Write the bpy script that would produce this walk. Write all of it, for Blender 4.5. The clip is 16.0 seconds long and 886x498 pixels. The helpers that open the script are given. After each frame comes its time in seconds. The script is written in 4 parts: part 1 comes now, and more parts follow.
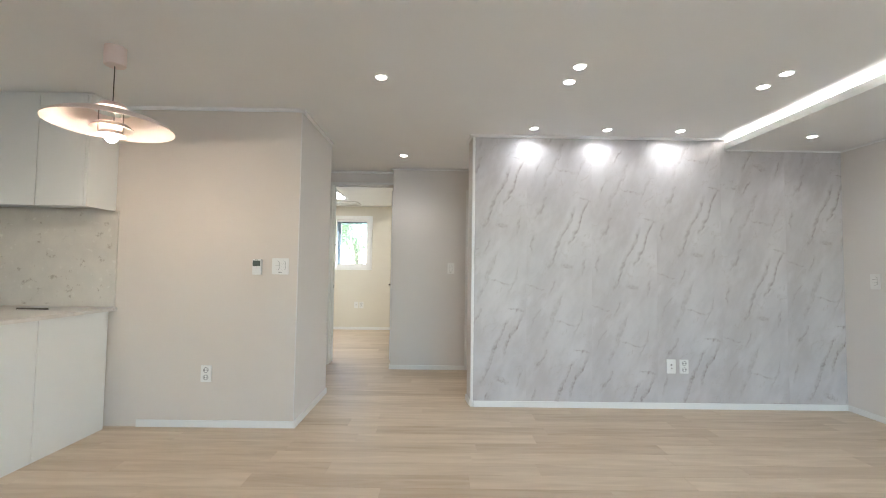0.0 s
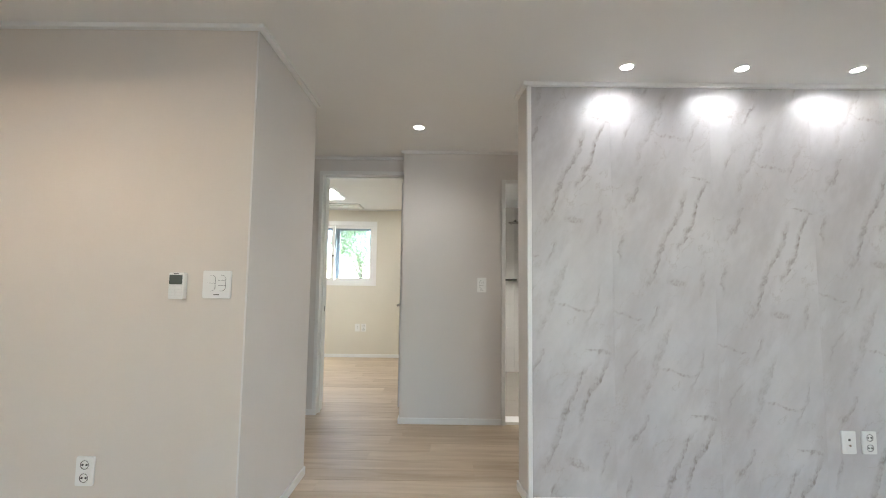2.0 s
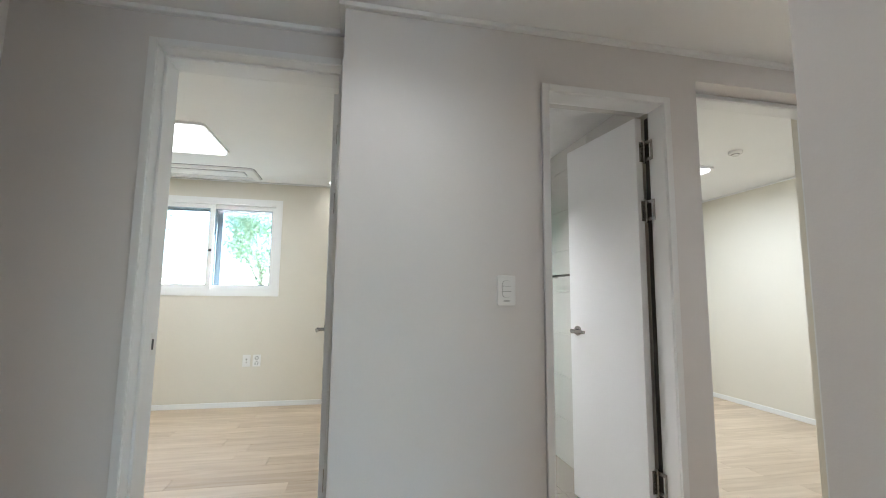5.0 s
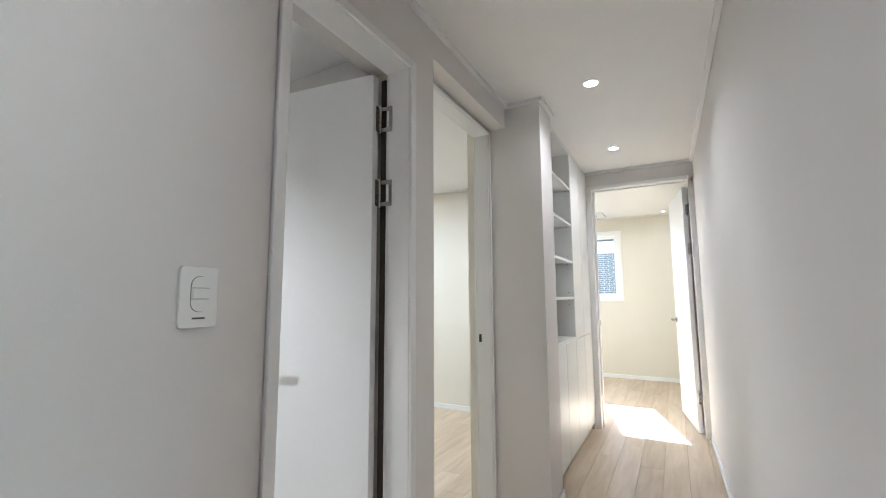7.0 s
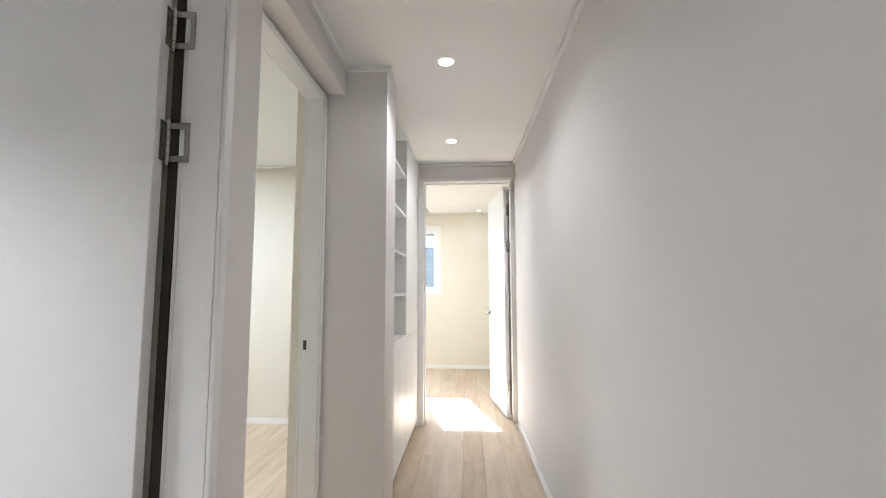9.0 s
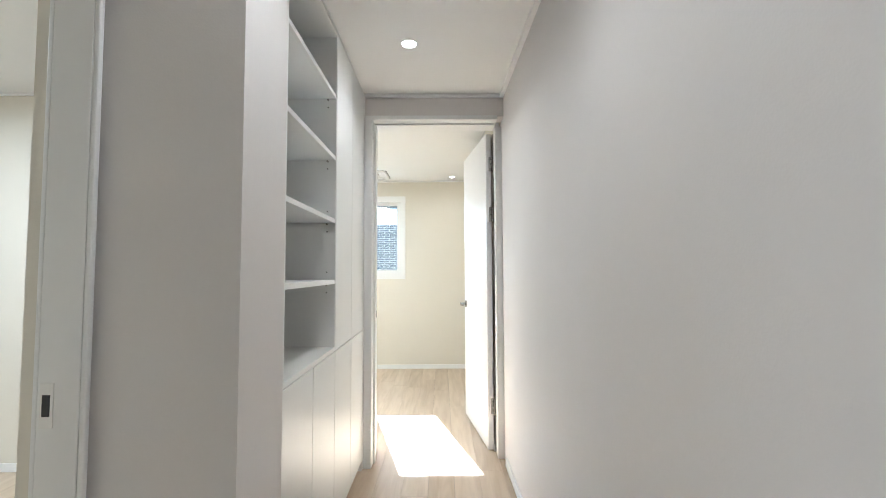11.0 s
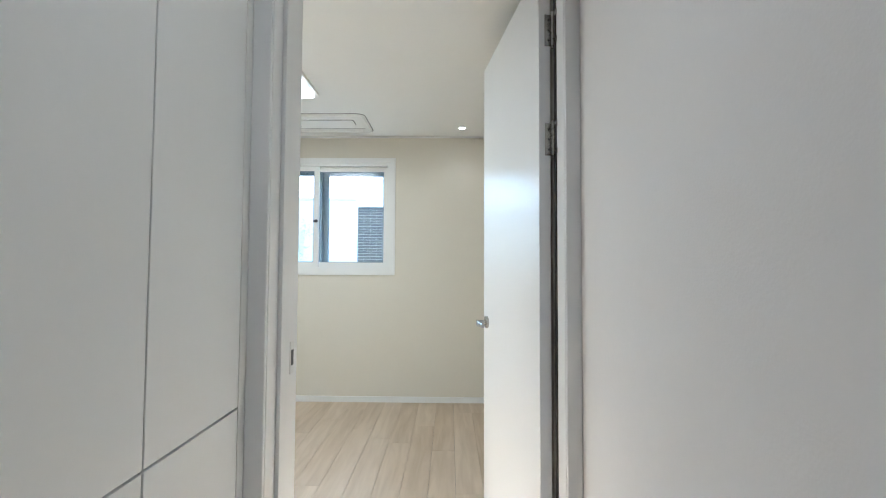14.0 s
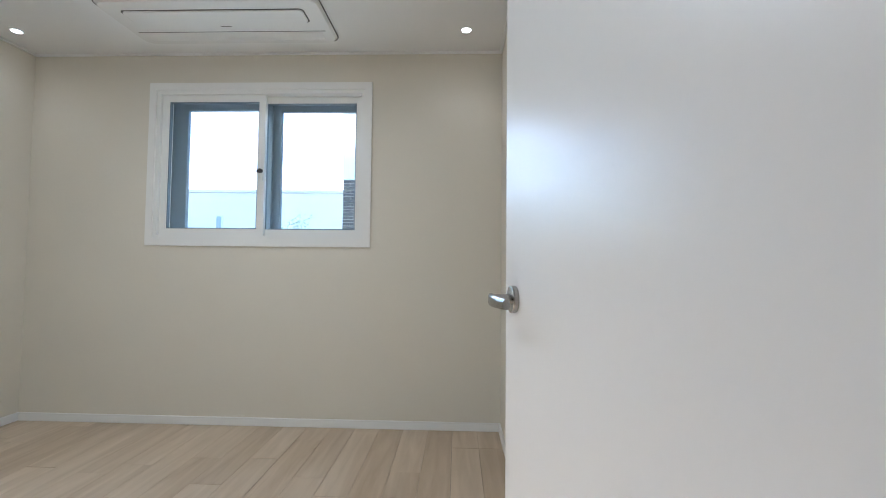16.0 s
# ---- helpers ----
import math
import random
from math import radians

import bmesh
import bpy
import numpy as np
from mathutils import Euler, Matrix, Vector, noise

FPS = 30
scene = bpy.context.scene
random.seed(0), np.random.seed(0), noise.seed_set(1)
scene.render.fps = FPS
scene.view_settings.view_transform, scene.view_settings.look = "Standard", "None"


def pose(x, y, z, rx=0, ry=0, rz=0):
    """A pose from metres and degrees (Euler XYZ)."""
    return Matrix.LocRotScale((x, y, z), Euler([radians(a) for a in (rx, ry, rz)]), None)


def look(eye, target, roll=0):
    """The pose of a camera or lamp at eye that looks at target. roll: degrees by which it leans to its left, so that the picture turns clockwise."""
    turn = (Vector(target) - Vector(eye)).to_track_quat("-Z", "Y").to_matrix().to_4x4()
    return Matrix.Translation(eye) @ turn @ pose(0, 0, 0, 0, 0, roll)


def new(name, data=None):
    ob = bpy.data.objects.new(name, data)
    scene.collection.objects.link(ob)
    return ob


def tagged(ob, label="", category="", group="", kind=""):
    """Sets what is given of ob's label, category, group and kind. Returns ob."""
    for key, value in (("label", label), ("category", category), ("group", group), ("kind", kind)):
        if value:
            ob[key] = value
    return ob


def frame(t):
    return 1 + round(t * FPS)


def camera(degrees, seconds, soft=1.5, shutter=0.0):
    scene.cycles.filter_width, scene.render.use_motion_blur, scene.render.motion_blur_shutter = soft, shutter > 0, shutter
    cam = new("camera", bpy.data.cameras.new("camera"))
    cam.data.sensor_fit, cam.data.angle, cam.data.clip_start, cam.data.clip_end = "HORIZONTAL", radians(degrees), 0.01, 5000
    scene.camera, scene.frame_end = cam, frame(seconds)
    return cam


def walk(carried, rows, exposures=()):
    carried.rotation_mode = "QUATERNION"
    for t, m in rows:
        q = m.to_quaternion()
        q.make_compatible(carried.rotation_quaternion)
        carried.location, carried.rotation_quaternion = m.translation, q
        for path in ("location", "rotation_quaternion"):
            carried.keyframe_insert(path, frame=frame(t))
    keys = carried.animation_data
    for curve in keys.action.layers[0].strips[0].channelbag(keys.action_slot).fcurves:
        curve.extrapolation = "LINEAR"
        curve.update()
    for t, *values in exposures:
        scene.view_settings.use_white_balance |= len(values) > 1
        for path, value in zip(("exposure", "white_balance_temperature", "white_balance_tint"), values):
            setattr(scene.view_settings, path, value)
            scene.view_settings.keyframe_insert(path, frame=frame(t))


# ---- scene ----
cam = camera(92.6, 16.0, soft=1.0)
PATH = [
    (0, (0.529, -0.065, 1.146), (0.546, 1.933, 1.239), 0.8),
    (0.5, (0.5, 0.247, 1.145), (0.509, 2.245, 1.253), 0.8),
    (1, (0.454, 0.563, 1.155), (0.454, 2.559, 1.279), 0.8),
    (1.5, (0.38, 0.854, 1.181), (0.376, 2.849, 1.32), 0.7),
    (2, (0.352, 1.202, 1.168), (0.341, 3.196, 1.325), 0.7),
    (2.5, (0.295, 1.554, 1.165), (0.284, 3.546, 1.338), 0.6),
    (3, (0.191, 1.9, 1.163), (0.191, 3.891, 1.352), 0.5),
    (5.5, (0.046, 3.404, 1.121), (0.75, 5.26, 1.366), 0.2),
    (6, (0.023, 3.613, 1.131), (1.123, 5.266, 1.374), -0.3),
    (6.5, (0.066, 3.77, 1.137), (1.528, 5.115, 1.371), -0.3),
    (7, (0.147, 3.955, 1.145), (1.893, 4.904, 1.374), -0.3),
    (7.5, (0.152, 4.087, 1.167), (2.06, 4.641, 1.399), -0.3),
    (8, (0.146, 4.162, 1.176), (2.117, 4.422, 1.397), -0.3),
    (8.5, (0.221, 4.183, 1.176), (2.203, 4.357, 1.385), -0.1),
    (9, (0.446, 4.183, 1.182), (2.434, 4.302, 1.364), -0.1),
    (11.5, (1.84, 4.145, 1.184), (3.838, 4.118, 1.278), -0.1),
    (12, (2.092, 4.135, 1.178), (4.089, 4.082, 1.264), 0.1),
    (12.5, (2.336, 4.102, 1.184), (4.333, 4.028, 1.264), 0.1),
    (13, (2.564, 4.099, 1.188), (4.563, 4.105, 1.249), 0.3),
    (13.5, (2.834, 4.13, 1.2), (4.833, 4.164, 1.268), 0.1),
    (14, (3.12, 4.123, 1.173), (5.118, 4.154, 1.251), 0.3),
    (14.5, (3.371, 4.094, 1.161), (5.37, 4.129, 1.234), 0.8),
    (15, (3.673, 4.083, 1.147), (5.671, 4.127, 1.217), 0.6),
    (15.5, (3.933, 4.092, 1.123), (5.931, 4.14, 1.177), 0.6),
    (16, (4.224, 4.063, 0.98), (6.222, 4.132, 1.059), 0.6),
]
EXPOSURES = [(0.0, 3.69, 6450, 10), (2.0, 3.58, 6450, 10), (3.0, 3.52, 6350, 9), (5.5, 3.66, 5850, 8), (7.0, 3.74, 5750, 8.5), (7.5, 3.82, 5800, 9.5), (9.0, 3.87, 5900, 11), (11.5, 3.46, 5700, 6.5), (12.0, 3.36, 5600, 5.5), (12.5, 3.43, 5500, 4.5), (13.0, 3.03, 5500, 4.5), (13.5, 2.88, 5550, 5), (14.0, 2.89, 5500, 6.5), (14.5, 2.58, 5650, 9), (15.0, 2.45, 5800, 11), (16.0, 2.39, 5550, 11)]
walk(cam, [(t, look(eye, target, roll)) for t, eye, target, roll in PATH], EXPOSURES)

# ---- light ----
H = 2.30
SUN_DIR = Vector((-1.72, -0.50, -1.19))
world = bpy.data.worlds.new("sky")
scene.world = world
world.use_nodes = True
wn = world.node_tree
sky = wn.nodes.new("ShaderNodeTexSky")
sky.sky_type = "NISHITA"
sky.sun_disc = False
sky.dust_density = 0.6
sky.ozone_density = 2.5
sky.sun_elevation = radians(33.6)
sky.sun_rotation = math.atan2(1.72, 0.50)
wn.nodes["Background"].inputs["Strength"].default_value = 0.15
wn.links.new(sky.outputs[0], wn.nodes["Background"].inputs[0])
sun = new("sun", bpy.data.lights.new("sun", "SUN"))
sun.data.energy = 5.0
sun.data.angle = radians(0.5)
sun.data.color = (1.0, 0.98, 0.95)
sun.matrix_world = look((12, 8, 8), Vector((12, 8, 8)) + SUN_DIR)

WARM = (1.0, 0.95, 0.89)
COOL = (0.94, 0.97, 1.0)
NEUTRAL = (1.0, 0.985, 0.97)


def lamp(kind, name, place, watts, size, colour, target=None, cone=None, size_y=None):
    data = bpy.data.lights.new(name, kind)
    data.energy, data.color = watts, colour
    ob = new(name, data)
    if kind == "AREA":
        data.shape = "RECTANGLE" if size_y else "DISK"
        data.size = size
        if size_y:
            data.size_y = size_y
    else:
        data.shadow_soft_size = size
        if kind == "SPOT":
            data.spot_size, data.spot_blend = radians(cone), 0.9
    ob.matrix_world = look(place, target or (place[0], place[1] + 0.0001, place[2] - 1))
    return ob


BATH, DAY, PENDANT = 1.7, 1.3, 2.6
LM, LK, LC, LR, PANEL_A, PANEL_B, PANEL_C, COVE = 0.42, 0.58, 1.2, 0.32, 1.6, 3.1, 2.0, 0.75


# ---- materials ----
def mat(name, colour, rough=0.5, metal=0.0, vary=0.06, scale=3.0, bump=0.0, bump_scale=300.0, emit=None, power=0.0, coat=0.0, stretch=(1, 1, 1), random_vary=0.0):
    """A surface with broad and fine tonal variation and a fine relief."""
    m = bpy.data.materials.new(name)
    m.use_nodes = True
    nt = m.node_tree
    b = nt.nodes["Principled BSDF"]
    b.inputs["Roughness"].default_value = rough
    b.inputs["Metallic"].default_value = metal
    b.inputs["Coat Weight"].default_value = coat
    co = nt.nodes.new("ShaderNodeTexCoord")
    mp = nt.nodes.new("ShaderNodeMapping")
    mp.inputs["Scale"].default_value = stretch
    nt.links.new(co.outputs["Object"], mp.inputs[0])
    n1 = nt.nodes.new("ShaderNodeTexNoise")
    n1.inputs["Scale"].default_value, n1.inputs["Detail"].default_value = scale, 5
    n2 = nt.nodes.new("ShaderNodeTexNoise")
    n2.inputs["Scale"].default_value, n2.inputs["Detail"].default_value = scale * 25, 3
    for n in (n1, n2):
        nt.links.new(mp.outputs[0], n.inputs["Vector"])
    mix = nt.nodes.new("ShaderNodeMath")
    mix.operation = "MULTIPLY_ADD"
    mix.inputs[1].default_value = 0.4
    nt.links.new(n2.outputs[0], mix.inputs[0])
    nt.links.new(n1.outputs[0], mix.inputs[2])
    source = mix.outputs[0]
    if random_vary:
        info = nt.nodes.new("ShaderNodeObjectInfo")
        add = nt.nodes.new("ShaderNodeMath")
        add.operation = "MULTIPLY_ADD"
        add.inputs[1].default_value = random_vary
        nt.links.new(info.outputs["Random"], add.inputs[0])
        nt.links.new(source, add.inputs[2])
        source = add.outputs[0]
    ramp = nt.nodes.new("ShaderNodeMapRange")
    ramp.inputs[1].default_value, ramp.inputs[2].default_value = 0.35, 1.05 + random_vary
    ramp.inputs[3].default_value, ramp.inputs[4].default_value = 1 - vary, 1 + vary
    nt.links.new(source, ramp.inputs[0])
    tint = nt.nodes.new("ShaderNodeVectorMath")
    tint.operation = "SCALE"
    tint.inputs[0].default_value = colour
    nt.links.new(ramp.outputs[0], tint.inputs["Scale"])
    nt.links.new(tint.outputs[0], b.inputs["Base Color"])
    if bump:
        n3 = nt.nodes.new("ShaderNodeTexNoise")
        n3.inputs["Scale"].default_value, n3.inputs["Detail"].default_value = bump_scale, 4
        nt.links.new(mp.outputs[0], n3.inputs["Vector"])
        bp = nt.nodes.new("ShaderNodeBump")
        bp.inputs["Strength"].default_value, bp.inputs["Distance"].default_value = bump, 0.002
        nt.links.new(n3.outputs[0], bp.inputs["Height"])
        nt.links.new(bp.outputs[0], b.inputs["Normal"])
    if emit:
        b.inputs["Emission Color"].default_value = (*emit, 1)
        b.inputs["Emission Strength"].default_value = power
    return m


M_CEIL = mat("ceiling_paper", (0.81, 0.81, 0.80), 0.75, vary=0.015, bump=0.12, bump_scale=160)
M_BEIGE = mat("warm_wallpaper", (0.69, 0.628, 0.568), 0.7, vary=0.02, bump=0.15, bump_scale=220)
M_GRAY = mat("grey_wallpaper", (0.72, 0.692, 0.668), 0.7, vary=0.02, bump=0.15, bump_scale=220)
M_ROOM = mat("sage_wallpaper", (0.71, 0.672, 0.585), 0.7, vary=0.02, bump=0.15, bump_scale=220)
M_TRIM = mat("white_trim", (0.82, 0.82, 0.81), 0.38, vary=0.01)
M_FRAME = mat("white_door_film", (0.79, 0.79, 0.78), 0.36, vary=0.012, bump=0.03, bump_scale=120)
M_LEAF = mat("white_door_leaf", (0.80, 0.805, 0.81), 0.3, vary=0.012, bump=0.04, bump_scale=90)
M_CAB = mat("white_cabinet_film", (0.78, 0.79, 0.775), 0.4, vary=0.012)
M_CABIN = mat("white_cabinet_inside", (0.80, 0.80, 0.775), 0.5, vary=0.015)
M_PLASTIC = mat("white_plastic", (0.85, 0.845, 0.825), 0.22, vary=0.008)
M_GROOVE = mat("shadow_gap", (0.10, 0.095, 0.09), 0.7, vary=0.02)
M_DARK = mat("dark_plastic", (0.03, 0.03, 0.032), 0.35, vary=0.05)
M_SCREEN = mat("grey_lcd", (0.10, 0.12, 0.11), 0.2, vary=0.05)
M_GASKET = mat("brown_gasket", (0.035, 0.027, 0.02), 0.55, vary=0.08)
M_STEEL = mat("brushed_steel", (0.40, 0.385, 0.36), 0.26, metal=1.0, vary=0.05, stretch=(1, 1, 20))
M_BRIGHT = mat("bright_steel", (0.78, 0.77, 0.75), 0.35, metal=0.6, vary=0.03)
M_PVC = mat("white_window_pvc", (0.82, 0.82, 0.80), 0.3, vary=0.008)
M_ALU = mat("dark_window_gasket", (0.17, 0.22, 0.26), 0.45, vary=0.04)
M_GLOW = mat("lamp_lens", (0.9, 0.9, 0.9), 0.4, emit=(1, 0.98, 0.95), power=3)
M_PANEL = mat("lamp_panel", (0.9, 0.9, 0.9), 0.4, emit=(1, 0.99, 0.96), power=0.4)
M_COVE = mat("led_strip", (0.9, 0.9, 0.9), 0.4, emit=(1, 0.97, 0.92), power=3.2)
M_COUNTER = mat("pale_stone_counter", (0.70, 0.67, 0.62), 0.3, vary=0.06, scale=8)
M_GROUND = mat("ground_soil", (0.20, 0.19, 0.16), 0.9, vary=0.25, scale=0.4)
M_STUCCO = mat("pale_stucco", (0.78, 0.77, 0.74), 0.85, vary=0.05, scale=0.8, bump=0.3, bump_scale=30)


def wood():
    """Pale oak laminate with long grain, a different tone for each plank."""
    m = bpy.data.materials.new("pale_oak_laminate")
    m.use_nodes = True
    nt = m.node_tree
    b = nt.nodes["Principled BSDF"]
    co = nt.nodes.new("ShaderNodeTexCoord")
    info = nt.nodes.new("ShaderNodeObjectInfo")
    geo = nt.nodes.new("ShaderNodeNewGeometry")
    shift = nt.nodes.new("ShaderNodeMath")
    shift.operation = "ADD"
    nt.links.new(info.outputs["Random"], shift.inputs[0])
    nt.links.new(geo.outputs["Random Per Island"], shift.inputs[1])
    off = nt.nodes.new("ShaderNodeVectorMath")
    off.operation = "MULTIPLY_ADD"
    off.inputs[1].default_value = (1, 1, 1)
    comb = nt.nodes.new("ShaderNodeCombineXYZ")
    mul = nt.nodes.new("ShaderNodeMath")
    mul.operation = "MULTIPLY"
    mul.inputs[1].default_value = 37.0
    nt.links.new(shift.outputs[0], mul.inputs[0])
    nt.links.new(mul.outputs[0], comb.inputs[0])
    nt.links.new(mul.outputs[0], comb.inputs[1])
    nt.links.new(co.outputs["Object"], off.inputs[0])
    nt.links.new(comb.outputs[0], off.inputs[2])
    mp = nt.nodes.new("ShaderNodeMapping")
    mp.inputs["Scale"].default_value = (1.0, 9, 1)
    nt.links.new(off.outputs[0], mp.inputs[0])
    grain = nt.nodes.new("ShaderNodeTexNoise")
    grain.inputs["Scale"].default_value, grain.inputs["Detail"].default_value = 2.2, 8
    grain.inputs["Distortion"].default_value = 0.6
    nt.links.new(mp.outputs[0], grain.inputs["Vector"])
    tone = nt.nodes.new("ShaderNodeMath")
    tone.operation = "MULTIPLY_ADD"
    tone.inputs[1].default_value = 0.36
    fract = nt.nodes.new("ShaderNodeMath")
    fract.operation = "FRACT"
    nt.links.new(shift.outputs[0], fract.inputs[0])
    nt.links.new(fract.outputs[0], tone.inputs[0])
    nt.links.new(grain.outputs[0], tone.inputs[2])
    ramp = nt.nodes.new("ShaderNodeValToRGB")
    e = ramp.color_ramp.elements
    e[0].position, e[0].color = 0.34, (0.46, 0.35, 0.238, 1)
    e[1].position, e[1].color = 1.0, (0.672, 0.556, 0.425, 1)
    nt.links.new(tone.outputs[0], ramp.inputs[0])
    nt.links.new(ramp.outputs[0], b.inputs["Base Color"])
    b.inputs["Roughness"].default_value = 0.42
    bp = nt.nodes.new("ShaderNodeBump")
    bp.inputs["Strength"].default_value, bp.inputs["Distance"].default_value = 0.08, 0.001
    nt.links.new(grain.outputs[0], bp.inputs["Height"])
    nt.links.new(bp.outputs[0], b.inputs["Normal"])
    return m


def marble():
    """Pale printed panel: one artwork of jagged slanting veins and wisps for each panel, repeated upwards."""
    m = bpy.data.materials.new("veined_marble_panel")
    m.use_nodes = True
    nt = m.node_tree
    b = nt.nodes["Principled BSDF"]
    b.inputs["Roughness"].default_value = 0.36
    co = nt.nodes.new("ShaderNodeTexCoord")
    split = nt.nodes.new("ShaderNodeSeparateXYZ")
    nt.links.new(co.outputs["Object"], split.inputs[0])

    def calc(op, p, q=0.0, r=0.0):
        n = nt.nodes.new("ShaderNodeMath")
        n.operation = op
        for k, v in enumerate((p, q, r)):
            if isinstance(v, (int, float)):
                n.inputs[k].default_value = v
            else:
                nt.links.new(v, n.inputs[k])
        return n.outputs[0]

    def soft(value, low, high, a=0.0, c=1.0):
        r = nt.nodes.new("ShaderNodeMapRange")
        r.interpolation_type = "SMOOTHSTEP"
        for k, v in enumerate((low, high, a, c)):
            r.inputs[k + 1].default_value = v
        nt.links.new(value, r.inputs[0])
        return r.outputs[0]

    def noise(scale, detail, rough=0.6, rot=0.0, stretch=(1, 1, 1), shift=(0, 0, 0)):
        turn = nt.nodes.new("ShaderNodeMapping")
        turn.inputs["Rotation"].default_value = (0, radians(rot), 0)
        size = nt.nodes.new("ShaderNodeMapping")
        size.inputs["Scale"].default_value, size.inputs["Location"].default_value = stretch, shift
        nt.links.new(co.outputs["Object"], turn.inputs[0])
        nt.links.new(turn.outputs[0], size.inputs[0])
        n = nt.nodes.new("ShaderNodeTexNoise")
        n.inputs["Scale"].default_value, n.inputs["Detail"].default_value, n.inputs["Roughness"].default_value = scale, detail, rough
        nt.links.new(size.outputs[0], n.inputs["Vector"])
        return n.outputs[0]

    # depth below the top of the artwork, repeated every 1.29 m
    down = calc("MULTIPLY", calc("FRACT", calc("MULTIPLY", split.outputs[2], -1 / 1.29)), 1.29)
    wide = calc("MULTIPLY_ADD", noise(4.0, 3, 0.5, shift=(2, 0, 5)), 0.15, -0.075)
    jag = calc("MULTIPLY_ADD", noise(24.0, 8, 0.72, shift=(7, 1, 2)), 0.060, -0.030)
    wave = calc("ADD", wide, jag)
    grain = soft(noise(26.0, 9, 0.78, -24, (1.5, 1, 0.8), (3, 2, 1)), 0.44, 0.62)

    def streak(x0, v0, x1, v1, width, strength, dark_side=1):
        """A jagged stroke from (x0, v0) down to (x1, v1), with a crisp edge on one side and a fading one on the other."""
        slope = (x1 - x0) / (v1 - v0)
        centre = calc("MULTIPLY_ADD", down, slope, x0 - slope * v0)
        off = calc("MULTIPLY", calc("ADD", calc("SUBTRACT", split.outputs[0], centre), wave), dark_side)
        body = calc("MULTIPLY", soft(off, -width, width * 0.15), soft(off, width * 0.15, width * 0.42, 1.0, 0.0))
        ends = calc("MULTIPLY", soft(down, v0, v0 + 0.07), soft(down, v1 - 0.10, v1, 1.0, 0.0))
        return calc("MULTIPLY", calc("MULTIPLY", body, ends), calc("MULTIPLY", calc("MULTIPLY_ADD", grain, 0.72, 0.28), strength * 1.2))

    def wisp(x, v, length, height, strength):
        """A small crumbled smudge lying nearly level."""
        dx = calc("MULTIPLY", calc("SUBTRACT", calc("ADD", split.outputs[0], wide), x), 1 / length)
        dv = calc("MULTIPLY", calc("SUBTRACT", calc("ADD", calc("MULTIPLY_ADD", split.outputs[0], -0.25, down), wave), v - 0.25 * x), 1 / height)
        near = soft(calc("ADD", calc("MULTIPLY", dx, dx), calc("MULTIPLY", dv, dv)), 0.15, 1.0, 1.0, 0.0)
        return calc("MULTIPLY", calc("MULTIPLY", near, calc("MULTIPLY_ADD", grain, 0.9, 0.1)), strength)

    strokes = [
        streak(0.53, 0.02, 0.36, 0.44, 0.030, 0.85), streak(0.42, 0.06, 0.17, 0.66, 0.034, 0.75),
        streak(0.52, 0.50, 0.46, 0.70, 0.020, 0.6), streak(0.25, 0.68, 0.18, 0.86, 0.024, 0.85, -1),
        streak(0.19, -0.05, 0.06, 0.24, 0.028, 0.55), streak(0.10, 0.30, 0.03, 0.52, 0.026, 0.6, -1),
        streak(0.33, 0.78, 0.12, 1.27, 0.040, 0.42), streak(0.50, 0.92, 0.40, 1.20, 0.022, 0.5),
        streak(0.14, 0.92, 0.05, 1.14, 0.020, 0.55), streak(-0.02, 0.66, -0.12, 0.95, 0.024, 0.7),
    ]
    wisps = [
        wisp(0.45, 0.00, 0.13, 0.014, 0.75), wisp(0.35, 0.60, 0.07, 0.024, 0.65), wisp(0.34, 1.06, 0.13, 0.014, 0.7),
        wisp(0.10, 0.12, 0.04, 0.04, 0.7), wisp(0.06, 0.76, 0.12, 0.012, 0.6),
    ]

    def most(values):
        total = values[0]
        for v in values[1:]:
            total = calc("MAXIMUM", total, v)
        return total

    veil = calc("MULTIPLY", soft(noise(3.4, 6, 0.6, -24, (2.0, 1, 0.7), (5, 1, 1)), 0.46, 0.66), 0.75)
    hair = calc("MULTIPLY", soft(calc("ABSOLUTE", calc("SUBTRACT", noise(4.2, 8, 0.6, 50, (1, 1, 1.6), (1, 3, 2)), 0.5)), 0.0, 0.010, 1.0, 0.0), soft(noise(3.0, 2, 0.5, shift=(4, 4, 4)), 0.44, 0.58, 0.0, 0.6))
    base = nt.nodes.new("ShaderNodeValToRGB")
    base.color_ramp.elements[0].position, base.color_ramp.elements[0].color = 0.32, (0.50, 0.478, 0.486, 1)
    base.color_ramp.elements[1].position, base.color_ramp.elements[1].color = 0.66, (0.61, 0.59, 0.598, 1)
    nt.links.new(noise(3.2, 7, 0.62, -20, (1.5, 1, 0.8), (3, 3, 3)), base.inputs[0])
    last = base.outputs[0]
    for factor, colour in ((veil, (0.48, 0.452, 0.455, 1)), (hair, (0.43, 0.39, 0.375, 1)), (most(wisps), (0.31, 0.265, 0.25, 1)), (most(strokes), (0.285, 0.248, 0.236, 1))):
        mx = nt.nodes.new("ShaderNodeMix")
        mx.data_type = "RGBA"
        nt.links.new(factor, mx.inputs[0])
        nt.links.new(last, mx.inputs[6])
        mx.inputs[7].default_value = colour
        last = mx.outputs[2]
    nt.links.new(last, b.inputs["Base Color"])
    return m


